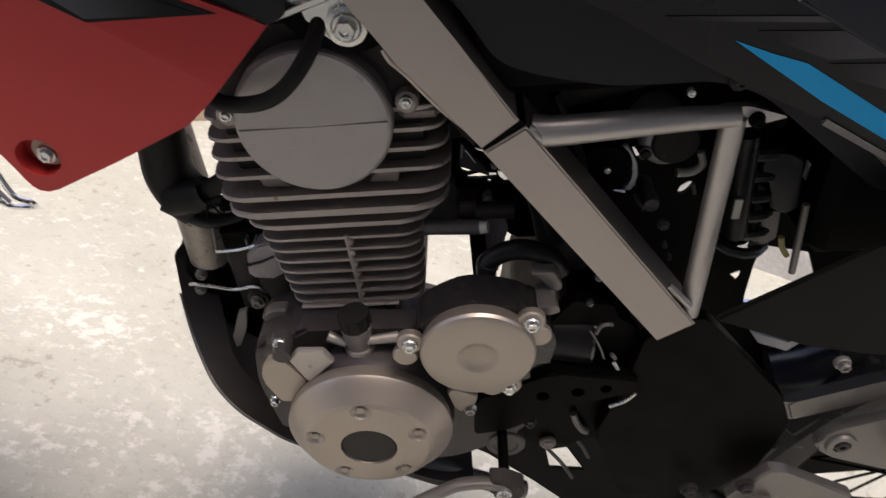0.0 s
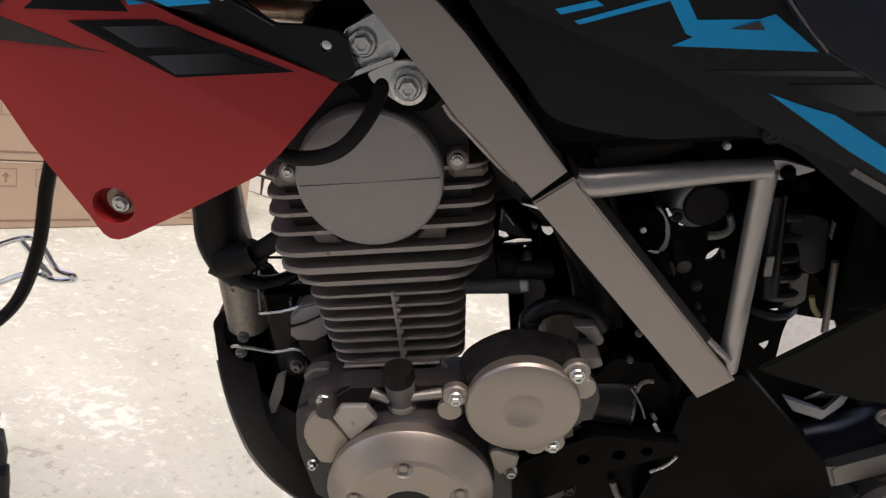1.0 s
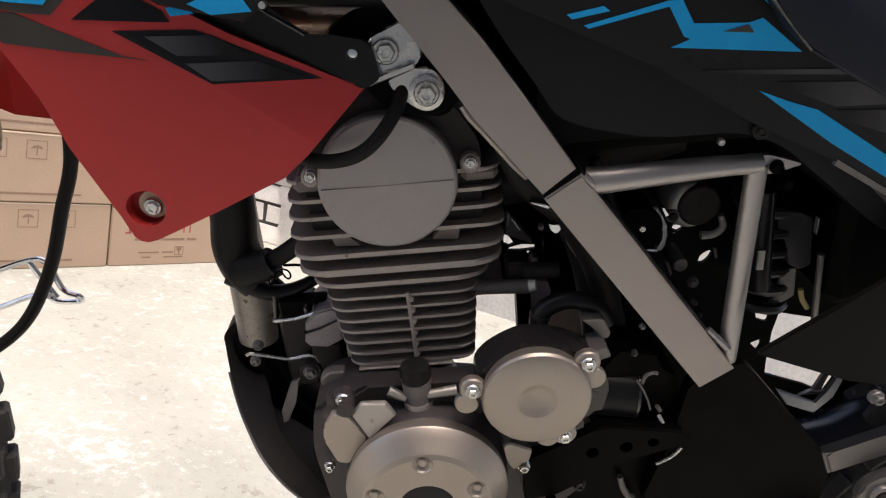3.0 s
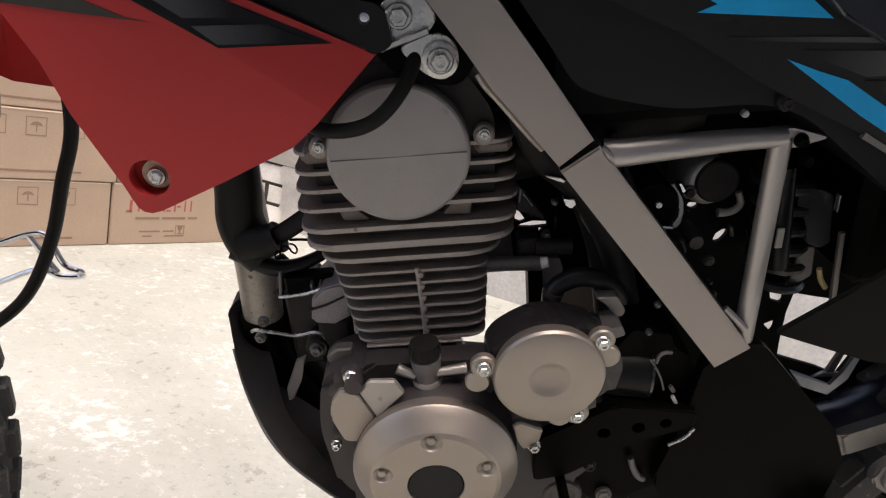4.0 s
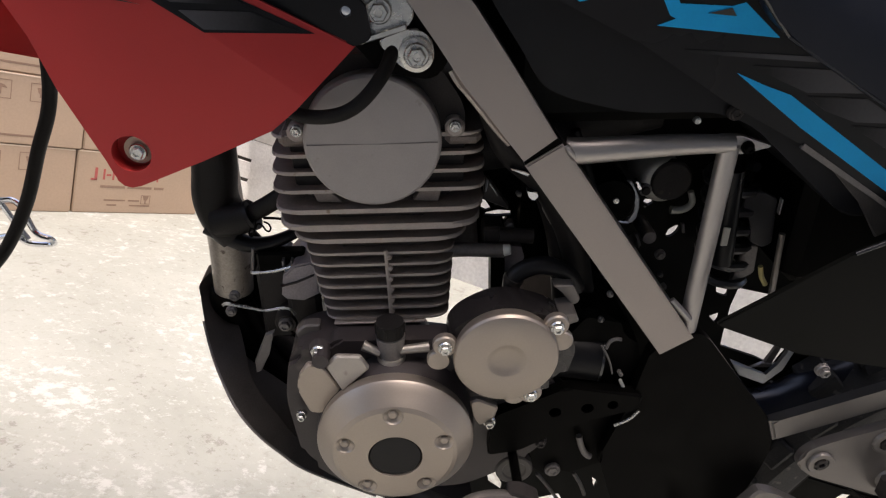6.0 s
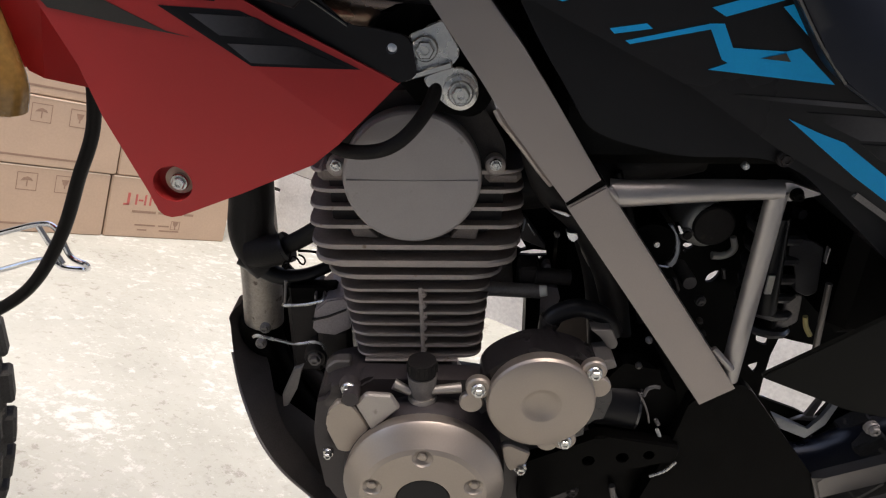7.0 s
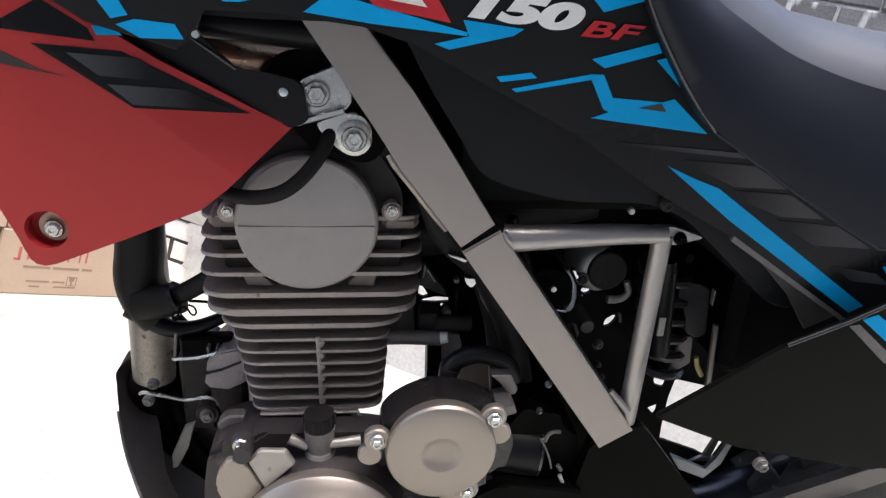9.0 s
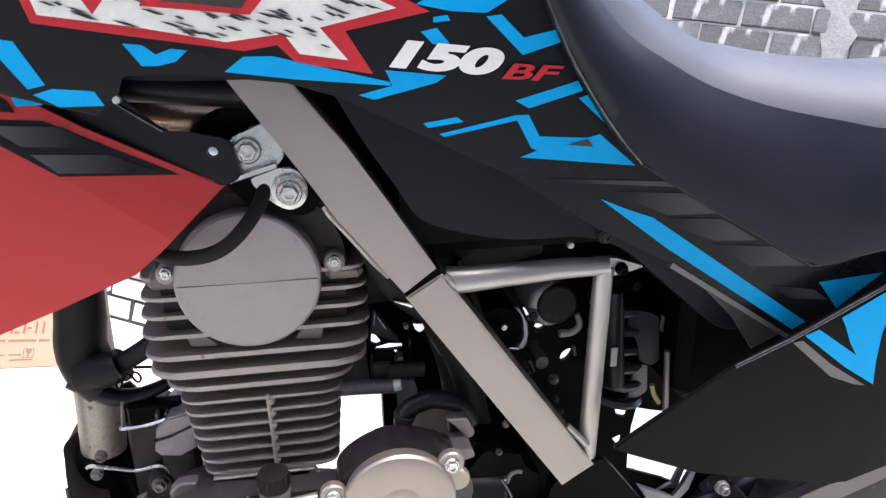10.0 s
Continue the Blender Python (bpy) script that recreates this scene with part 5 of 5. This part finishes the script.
part("shock_bracket", prism(rounded([(0.299, 0.175), (0.313, 0.1765), (0.328, 0.170), (0.333, 0.126), (0.325, 0.122), (0.313, 0.128), (0.310, 0.147), (0.300, 0.162)], 0.003, 2), -0.030, 0.004, 0.001), SPRING, bike, "dull grey shock bracket")
part("shock_bracket", prism(rounded([(0.313, 0.121), (0.325, 0.121), (0.327, 0.092), (0.315, 0.086), (0.307, 0.082)], 0.003, 2), -0.024, 0.004, 0.001), GREYCASE, bike, "dull lower shock bracket")
# Chrome strip that stands for the highlight at the bracket's upper edge.
part("bracket_tab", box(0.3265, 0.3290, -0.040, -0.034, 0.159, 0.174, 0.0006), CHROME, bike, "bright strip set in for the highlight on the shock bracket")
part("side_guard", prism([(0.305, 0.243), (0.345, 0.226), (0.400, 0.183), (0.372, 0.169), (0.350, 0.200)], -0.098, 0.003, 0.0008), SKID, bike, "worn brown-black inner guard")
motor = part("starter_motor", tube([(0.140, -0.066, 0.046), (0.160, -0.068, 0.044), (0.180, -0.070, 0.042)], 0.0235, 36), GLOSS, bike, "glossy black starter motor barrel", True)
part("motor_ring", tube([(0.1775, -0.0698, 0.0422), (0.1795, -0.0700, 0.0420)], 0.0240, 36), EDGE, motor, "", True)
# Grey line drawn along the barrel's end as its bright edge highlight.
part("motor_edge", tube([(0.1735, -0.092, 0.0690), (0.1782, -0.0945, 0.0610), (0.1822, -0.0955, 0.0510), (0.1852, -0.0945, 0.0400)], 0.0008, 8), GREYCASE, motor, "", True)
part("cable_tag", tube([(0.1945, -0.090, 0.0290), (0.2000, -0.090, 0.0165)], 0.0016, 8), WHITE_INK, bike, "pale cable tag", True)
part("vent_hose", tube([(0.1785, -0.090, 0.064), (0.1810, -0.090, 0.071), (0.186, -0.090, 0.0735), (0.1905, -0.090, 0.0728)], 0.0016, 8), GREYCASE, bike, "", True)
part("hose_stub", tube([(0.1920, -0.090, 0.0395), (0.1950, -0.090, 0.0340)], 0.0018, 8), GREYCASE, bike, "", True)
for x, z in ((0.179, 0.112), (0.174, 0.087)):
    part("wire_end", lathe(x, z, [(0, -0.078), (0.0026, -0.078), (0.0030, -0.081), (0.0012, -0.0835), (0, -0.0835)], 7), GREYCASE, bike, "", True)
part("drum_rim", tube([(0.1945, -0.024, 0.1500), (0.198, -0.024, 0.1488), (0.2045, -0.024, 0.1478)], 0.0018, 8), CHROME, drum, "", True)
part("wire_loop", tube([(0.118, -0.04, 0.205), (0.128, -0.045, 0.190), (0.126, -0.045, 0.176), (0.134, -0.045, 0.160)], 0.0015, 8), PEG, bike, "", True)
for x, z, r in ((0.238, 0.098, 0.0018), (0.243, 0.085, 0.0018), (0.1075, 0.181, 0.0018), (0.235, 0.118, 0.0034)):
    bolt(x, -0.03, z, r, bike, GREYCASE, 0.004)
exhaust = part("exhaust_bend", tube([(0.372, 0.0, -0.104), (0.405, -0.002, -0.096), (0.440, -0.002, -0.078), (0.520, 0.0, -0.045)], (0.026, 0.030), 32), NAVY, bike, "blue-black glossy exhaust bend", True)
part("exhaust_clamp", prism([(0.3240, -0.0060), (0.3620, -0.0250), (0.3715, -0.0115), (0.3795, 0.0095), (0.3845, 0.0060), (0.3775, -0.0190), (0.3620, -0.0360), (0.3350, -0.0235)], -0.030, 0.005, 0.001), STRAP, exhaust, "bright strap along the exhaust bend")
part("exhaust_stay", prism([(0.3905, -0.0560), (0.3990, -0.0565), (0.4060, -0.0300), (0.4010, -0.0285)], 0.024, 0.004), PEG, exhaust)
part("exhaust_stay", prism([(0.3740, -0.0605), (0.3860, -0.0575), (0.4070, -0.0600), (0.4080, -0.0560), (0.3880, -0.0535)], 0.022, 0.004, 0.0008), PEG, exhaust)
part("intake_manifold", prism(rounded([(0.046, 0.150), (0.076, 0.142), (0.079, 0.101), (0.046, 0.101)], 0.004, 3), 0.002, 0.02, 0.003, segs=2), GREYCASE, bike, "dull grey intake manifold", True, 40)
part("float_bowl", prism(rounded([(0.056, 0.180), (0.074, 0.178), (0.074, 0.160), (0.068, 0.150), (0.056, 0.152)], 0.003, 3), 0.015, 0.02, 0.002, segs=2), PEG, bike, "dull cast float bowl", True, 40)
part("yellow_wire", tube([(0.3185, -0.046, 0.113), (0.3215, -0.046, 0.103), (0.3270, -0.046, 0.094)], 0.0022, 8), YELLOW, bike, "yellow wire", True)
# Added dark sheet that fills the dark area behind the peg bracket.
low_back = part("chain_guard", prism([(0.300, -0.05), (0.340, -0.060), (0.400, -0.110), (0.450, -0.095), (0.62, -0.02), (0.66, -0.05), (0.66, -0.34), (0.40, -0.36), (0.28, -0.22)], 0.040, 0.004), PLASTIC, bike, "dark sheet added behind the foot peg, with one bright gap")
carve(low_back, prism([(0.537, -0.303), (0.553, -0.313), (0.568, -0.291), (0.552, -0.287)], 0.0, 0.1))
# Added dark sheet in place of the cradle, linkage and tyre in shadow.
linkage_plate = part("linkage_plate", prism([(0.045, -0.13), (0.09, -0.12), (0.30, -0.12), (0.34, -0.36), (0.20, -0.36), (0.14, -0.285), (0.088, -0.226), (0.050, -0.196)], 0.0, 0.004), PLASTIC, bike, "dark sheet standing in for the shadowed parts under the gearbox")
cut = prism([(0.153, -0.223), (0.176, -0.218), (0.198, -0.265), (0.158, -0.259)], -0.05, 0.1)
for poly in ([(0.091, -0.168), (0.098, -0.169), (0.110, -0.198), (0.109, -0.210), (0.095, -0.196)], [(0.054, -0.190), (0.067, -0.200), (0.076, -0.216), (0.064, -0.207)], [(0.213, -0.193), (0.220, -0.200), (0.217, -0.212)]):
    prism(poly, -0.05, 0.1, 0, cut)
carve(linkage_plate, cut)
part("pedal_stay", tube([(0.355, 0.05, -0.055), (0.372, 0.05, -0.085), (0.412, 0.05, -0.102), (0.432, 0.05, -0.07), (0.44, 0.05, -0.045)], 0.007, 12), CHROME, bike, "chromed pedal stay", True)


# ---- wheels ----
def wheel(cx, cy, cz, radius, width, steer, knobs):
    """A spoked wheel with a knobbly tyre; its rolling axes are upright on the ground."""
    frame_m = Matrix(((COS, 0, SIN, 0), (0, 1, 0, 0), (-SIN, 0, COS, 0), (0, 0, 0, 1)))
    at = Matrix.Translation(up(cx, cy, cz)) @ frame_m @ Matrix.Rotation(radians(steer), 4, "Z")

    def put(name, bm, mat, parent, label="", smooth=True):
        bm.transform(at)
        return part(name, bm, mat, parent, label, smooth)

    w = width / 2
    prof = [(radius - 0.085, -w * 0.62), (radius - 0.06, -w * 0.95), (radius - 0.03, -w), (radius - 0.012, -w * 0.7), (radius - 0.009, 0), (radius - 0.012, w * 0.7), (radius - 0.03, w), (radius - 0.06, w * 0.95), (radius - 0.085, w * 0.62)]
    bm, segs = bmesh.new(), 72
    rings = [[bm.verts.new((r * math.cos(2 * math.pi * k / segs), h, r * math.sin(2 * math.pi * k / segs))) for k in range(segs)] for r, h in prof]
    for a, b in zip(rings, rings[1:] + rings[:1]):
        for k in range(segs):
            bm.faces.new((a[k], b[k], b[(k + 1) % segs], a[(k + 1) % segs]))
    tyre_ob = put("tyre", bm, TYRE, bike, "black knobbly off-road tyre")
    for k in range(knobs):
        a = 2 * math.pi * k / knobs
        for row, (h, wide, lean, shift) in enumerate(((-0.80, 0.34, 42, 0.0), (-0.28, 0.30, 12, 0.5), (0.28, 0.30, -12, 0.5), (0.80, 0.34, -42, 0.0))):
            b = box(-0.016, 0.016, -w * wide * 0.62, w * wide * 0.62, -0.006, 0.0125, 0.0025)
            depth = radius - 0.012 - (0.010 if abs(h) > 0.5 else 0.0)
            b.transform(Matrix.Rotation(-(a + shift * 2 * math.pi / knobs), 4, "Y") @ Matrix.Translation((0, h * w, 0)) @ Matrix.Rotation(math.pi / 2, 4, "Y") @ Matrix.Identity(4) @ Matrix.Translation((0, 0, depth)) @ Matrix.Rotation(radians(-lean), 4, "X"))
            put("knob", b, TYRE, tyre_ob, "", False)
    rim_r = radius - 0.085
    bm = bmesh.new()
    rim_prof = [(rim_r + 0.008, -w * 0.66), (rim_r - 0.004, -w * 0.60), (rim_r - 0.010, 0), (rim_r - 0.004, w * 0.60), (rim_r + 0.008, w * 0.66), (rim_r + 0.004, 0)]
    rings = [[bm.verts.new((r * math.cos(2 * math.pi * k / segs), h, r * math.sin(2 * math.pi * k / segs))) for k in range(segs)] for r, h in rim_prof]
    for a, b in zip(rings, rings[1:] + rings[:1]):
        for k in range(segs):
            bm.faces.new((a[k], b[k], b[(k + 1) % segs], a[(k + 1) % segs]))
    rim = put("rim", bm, BLACK, bike, "black spoked rim")
    put("hub", lathe(0, 0, [(0, -0.06), (0.03, -0.06), (0.032, -0.03), (0.024, -0.02), (0.024, 0.02), (0.032, 0.03), (0.03, 0.06), (0, 0.06)], 28), CAST, rim, "silver hub")
    for k in range(36):
        a, b = 2 * math.pi * k / 36, 2 * math.pi * (k + (2.2 if k % 4 < 2 else -2.2)) / 36
        h = 0.03 if k % 2 else -0.03
        put("spoke", tube([(0.03 * math.cos(b), h, 0.03 * math.sin(b)), (rim_r * math.cos(a), h * 0.2, rim_r * math.sin(a))], 0.0018, 6), BLACK, rim)
    return at


STEER = 24
AXLE = (-0.600 - 0.08 * math.cos(radians(STEER)), 0.08 * math.sin(radians(STEER)), 0.345)
wheel(*AXLE, 0.350, 0.092, -STEER, 46)
wheel(0.69, 0.0, 0.315, 0.318, 0.105, 0, 36)


def fork(side):
    across = Vector((math.sin(radians(STEER)), math.cos(radians(STEER)), 0)) * 0.085 * side
    a = Vector(up(AXLE[0] + across.x, AXLE[1] + across.y, AXLE[2]))
    c = Vector(up(-0.40 + across.x, 0.02 + across.y, 0.74))
    leg = part("fork_leg", tube([a, a * 0.42 + c * 0.58], 0.026, 20), BLACK, bike, "black fork lower leg", True)
    part("fork_tube", tube([a * 0.45 + c * 0.55, c], 0.021, 20), CHROME, leg, "polished fork tube", True)


both(fork)
part("fork_guard", tube([(-0.331, -0.012, 0.352), (-0.3245, -0.012, 0.315), (-0.3215, -0.012, 0.295), (-0.3255, -0.012, 0.278)], (0.022, 0.018), 24), AMBER, bike, "amber fork guard", True)


def fender():
    """A curved sheet over the front wheel."""
    bm, rows = bmesh.new(), []
    for x, z, w in ((-0.318, 0.300, 0.040), (-0.315, 0.335, 0.045), (-0.320, 0.372, 0.050), (-0.36, 0.425, 0.060), (-0.47, 0.485, 0.068), (-0.63, 0.525, 0.072), (-0.79, 0.53, 0.066), (-0.93, 0.50, 0.045)):
        rows.append([bm.verts.new((x - 0.030 * (1 - math.cos(a)), 0.045 + w * math.sin(a), z + 0.004 * (1 - math.cos(a)))) for a in np.linspace(-1.5, 1.5, 11)])
    for a, b in zip(rows, rows[1:]):
        for k in range(10):
            bm.faces.new((a[k], a[k + 1], b[k + 1], b[k]))
    bmesh.ops.solidify(bm, geom=bm.faces[:], thickness=0.003)
    ob = part("front_fender", bm, RED, bike, "red plastic front fender", True, 60)
    lip = bmesh.new()
    line = [[(-0.304, 0.0, 0.304), (-0.314, 0.0, 0.332), (-0.328, 0.0, 0.390)], [(-0.291, -0.004, 0.299), (-0.281, -0.008, 0.340), (-0.270, -0.012, 0.390)], [(-0.255, 0.075, 0.262), (-0.250, 0.050, 0.330), (-0.250, 0.030, 0.390)]]
    grid = [[lip.verts.new(p) for p in q] for q in line]
    for a, b in zip(grid, grid[1:]):
        for k in range(2):
            lip.faces.new((a[k], a[k + 1], b[k + 1], b[k]))
    bmesh.ops.solidify(lip, geom=lip.faces[:], thickness=0.003)
    part("fender_lip", lip, RED, ob)


fender()
part("brake_hose", tube([(-0.275, 0.05, 0.33), (-0.294, 0.06, 0.246), (-0.320, 0.06, 0.192), (-0.350, 0.06, 0.134), (-0.392, 0.06, 0.079), (-0.440, 0.06, 0.046), (-0.50, 0.06, 0.02)], 0.0062, 12), RUBBER, bike, "black brake hose", True)
part("hose_guide", tube([(-0.54, 0.13, 0.078), (-0.46, 0.13, 0.100), (-0.414, 0.13, 0.1115), (-0.397, 0.13, 0.106), (-0.387, 0.125, 0.076), (-0.373, 0.125, 0.066), (-0.376, 0.13, 0.057), (-0.400, 0.13, 0.059), (-0.420, 0.13, 0.069), (-0.476, 0.13, 0.054), (-0.55, 0.13, 0.036)], 0.0031, 10), CHROME, bike, "bright bent wire hose guide", True)
part("hose_guide", tube([(-0.416, 0.13, 0.111), (-0.408, 0.13, 0.086), (-0.400, 0.13, 0.064)], 0.0031, 10), CHROME, bike, "", True)


# ---- cartons ----
def carton(m, kind, wide=0.40, deep=0.40, high=0.196):
    """A closed carton: its front face on y = 0, its left front foot corner at the origin."""
    ob = thing("carton", m, "closed brown cardboard carton with dark red print" if kind else "closed brown cardboard carton with handling marks", "carton", "stacked cartons")
    body = box(0.001, wide - 0.001, 0, deep, 0.0, high, 0.003, segs=2)
    part("body", body, CARTON, ob)
    part("top_seam", box(0.004, wide - 0.004, -0.0012, 0.003, high - 0.004, high - 0.0012), CARTON_EDGE, ob)

    def ink(x0, x1, z0, z1, mat=PRINT):
        part("print_bar", box(x0, x1, -0.0007, 0.001, z0, z1), mat, ob)

    def square(x, z, s, mark):
        bm = bmesh.new()
        for a, b, c, d in ((x, x + s, z, z + 0.002), (x, x + s, z + s - 0.002, z + s), (x, x + 0.002, z + 0.002, z + s - 0.002), (x + s - 0.002, x + s, z + 0.002, z + s - 0.002)):
            box(a, b, -0.0007, 0.001, c, d, 0, bm)
        frame_ob = part("handling_mark", bm, PRINT_BROWN, ob)
        c, h = x + s / 2, z + s / 2
        if mark == "arrow":
            poly = [(c - 0.003, h - 0.014), (c + 0.003, h - 0.014), (c + 0.003, h + 0.002), (c + 0.011, h + 0.002), (c, h + 0.015), (c - 0.011, h + 0.002), (c - 0.003, h + 0.002)]
        elif mark == "umbrella":
            poly = [(c - 0.016, h + 0.002), (c - 0.010, h + 0.010), (c, h + 0.014), (c + 0.010, h + 0.010), (c + 0.016, h + 0.002), (c + 0.002, h + 0.004), (c + 0.002, h - 0.015), (c - 0.001, h - 0.015), (c - 0.001, h + 0.004)]
        else:
            poly = [(c - 0.010, h + 0.014), (c + 0.010, h + 0.014), (c + 0.006, h), (c + 0.002, h - 0.004), (c + 0.002, h - 0.013), (c - 0.002, h - 0.013), (c - 0.002, h - 0.004), (c - 0.006, h)]
        part("mark_sign", prism(poly, (-0.0008, 0, 0), 0.001), PRINT_BROWN, frame_ob)

    if kind:
        ink(0.055, 0.063, 0.105, 0.145), ink(0.045, 0.063, 0.105, 0.111), ink(0.080, 0.086, 0.108, 0.142), ink(0.090, 0.104, 0.120, 0.126), ink(0.108, 0.114, 0.108, 0.142), ink(0.124, 0.130, 0.108, 0.142), ink(0.134, 0.150, 0.136, 0.142), ink(0.160, 0.166, 0.108, 0.142), ink(0.170, 0.184, 0.108, 0.114), ink(0.194, 0.200, 0.108, 0.142), ink(0.204, 0.216, 0.122, 0.128), ink(0.228, 0.233, 0.108, 0.145), ink(0.248, 0.253, 0.108, 0.145)
        for i, (x0, x1) in enumerate(((0.075, 0.15), (0.158, 0.235), (0.243, 0.275))):
            ink(x0, x1, 0.082, 0.090, PRINT_BROWN)
        for x0, x1, z in ((0.09, 0.155, 0.04), (0.165, 0.20, 0.04), (0.10, 0.13, 0.024), (0.17, 0.235, 0.024)):
            ink(x0, x1, z, z + 0.005, PRINT_BROWN)
        square(0.205, 0.032, 0.03, "glass")
    else:
        for i, mark in enumerate(("arrow", "umbrella", "glass")):
            square(wide - 0.345 + 0.098 * i, high - 0.072, 0.052, mark)
        ink(0.05, 0.30, 0.022, 0.028, PRINT_BROWN)
    return ob


rng = random.Random(4)
for row in range(3):
    for col in range(-3, 1):
        if row and col == 1 or row == 2 and col == 0:
            continue
        slip = rng.uniform(-0.006, 0.006) if row == 0 else rng.uniform(0.0, 0.02)
        spot = CARTON_FOOT + ALONG * (0.403 * (col) + (0.0 if row == 0 else 0.012)) + INTO * abs(slip) + Vector((0, 0, 0.198 * row))
        carton(Matrix.Translation(spot) @ Matrix.Rotation(radians(CARTON_TURN + rng.uniform(-0.6, 0.6)), 4, "Z"), col in (0, -2) and row == 0)

# ---- bricks ----
rng = random.Random(7)


def brick_mesh(w, seed):
    r = random.Random(seed)
    bm = box(0, w, 0, 0.05, 0, 0.0725, 0.004)
    for v in bm.verts:
        v.co += Vector((r.uniform(-0.003, 0.003), r.uniform(-0.003, 0.003), r.uniform(-0.0025, 0.0025)))
    me = bpy.data.meshes.new("brick")
    bm.to_mesh(me)
    bm.free()
    me.materials.append(BRICK)
    return me


BRICKS = [brick_mesh(0.191, k) for k in range(8)]
LIMED_BRICKS = [brick_mesh(0.191, k) for k in range(8, 14)]
for me in LIMED_BRICKS:
    me.materials[0] = LIMED
part("joint_backing", slab_mesh(plan(B_FOOT, B_ALONG, B_INTO, [(-0.44, 0.0035), (0.56, 0.0035), (0.56, 0.0065), (-0.44, 0.0065)]), 0.002, 0.243), JOINT, brick_wall, "dark open joints between whitewashed bricks")
part("cement_coat", slab_mesh(plan(B_FOOT, B_ALONG, B_INTO, [(-0.44, -0.012), (0.52, -0.012), (0.52, 0.005), (-0.44, 0.005)]), 0.246, 0.80), PLASTER, brick_wall, "beige cement coat over the bricks")
turn = Matrix.Rotation(radians(BRICK_TURN), 4, "Z")
count, rest_v, rest_f = 0, [], []
for course in range(28):
    for i in range(19):
        a = -0.44 + 0.2 * i + (0.1 if course % 2 else 0.0) + rng.uniform(-0.006, 0.006)
        z = 0.003 + 0.08 * course + rng.uniform(-0.003, 0.003)
        m = Matrix.Translation(B_FOOT + B_ALONG * a + B_INTO * rng.uniform(-0.004, 0.004) + Vector((0, 0, z))) @ turn
        me = rng.choice(LIMED_BRICKS if a < 0.5 and course < 3 else BRICKS)
        near = (a < 0.6 and course < 10) or (1.2 < a < 3.2 and course > 10)
        if near and count < 295:
            ob = new("brick", me)
            ob.parent = brick_wall
            ob.matrix_basis = m
            count += 1
        else:
            base = len(rest_v)
            rest_v += [tuple(m @ v.co) for v in me.vertices]
            rest_f += [[base + k for k in p.vertices] for p in me.polygons]
rest = bpy.data.meshes.new("brickwork")
rest.from_pydata(rest_v, [], rest_f)
rest.materials.append(BRICK)
rest_ob = new("brickwork", rest)
rest_ob.parent = brick_wall
tagged(rest_ob, kind="stuff")
for a, z0, z1, w in ((2.02, 0.9, 2.1, 0.085), (1.42, 1.0, 2.2, 0.04)):
    bm, line = bmesh.new(), []
    for k in range(25):
        z, half = z0 + (z1 - z0) * k / 24, w / 2 * rng.uniform(0.5, 1.3)
        shift = rng.uniform(-0.008, 0.008)
        line.append([bm.verts.new(tuple(B_FOOT + B_ALONG * (a + shift + half * q) + B_INTO * (-0.010 + 0.006 * abs(q)) + Vector((0, 0, z)))) for q in (-1, -0.4, 0.4, 1)])
    for p, q in zip(line, line[1:]):
        for k in range(3):
            bm.faces.new((p[k], p[k + 1], q[k + 1], q[k]))
    bmesh.ops.solidify(bm, geom=bm.faces[:], thickness=-0.008)
    part("mortar_smear", bm, MORTAR, brick_wall, "pale mortar smeared down the bricks", True)

# whitewash smeared over the foot of the wall, with a ragged edge
bm, line = bmesh.new(), []
for k in range(17):
    z = 0.244 * k / 16
    left = -0.045 - 0.11 * z + rng.uniform(-0.012, 0.008)
    line.append([bm.verts.new(tuple(B_FOOT + B_ALONG * a + B_INTO * (-0.012 + rng.uniform(-0.002, 0.002)) + Vector((0, 0, z)))) for a in (left, left + 0.12, left + 0.3, 0.515)])
for p, q in zip(line, line[1:]):
    for k in range(3):
        bm.faces.new((p[k], p[k + 1], q[k + 1], q[k]))
bmesh.ops.solidify(bm, geom=bm.faces[:], thickness=-0.012)
part("whitewash_coat", bm, LIMED, brick_wall, "whitewash smeared over the bricks", True)

# pale cement coat along the foot of the bricks
bm, cells = bmesh.new(), 40
rows = []
for k in range(cells + 1):
    a = 0.52 + 2.2 * k / cells
    top_z = 0.50 + rng.uniform(-0.03, 0.03)
    rows.append([bm.verts.new(tuple(B_FOOT + B_ALONG * a + B_INTO * (-0.016 + rng.uniform(-0.002, 0.002)) + Vector((0, 0, top_z * q)))) for q in (0.0, 0.33, 0.67, 1.0)])
for p, q in zip(rows, rows[1:]):
    for k in range(3):
        bm.faces.new((p[k], q[k], q[k + 1], p[k + 1]))
bmesh.ops.solidify(bm, geom=bm.faces[:], thickness=0.022)
part("cement_skirting", bm, SKIRTING, brick_wall, "pale cement coat along the foot of the wall", True)
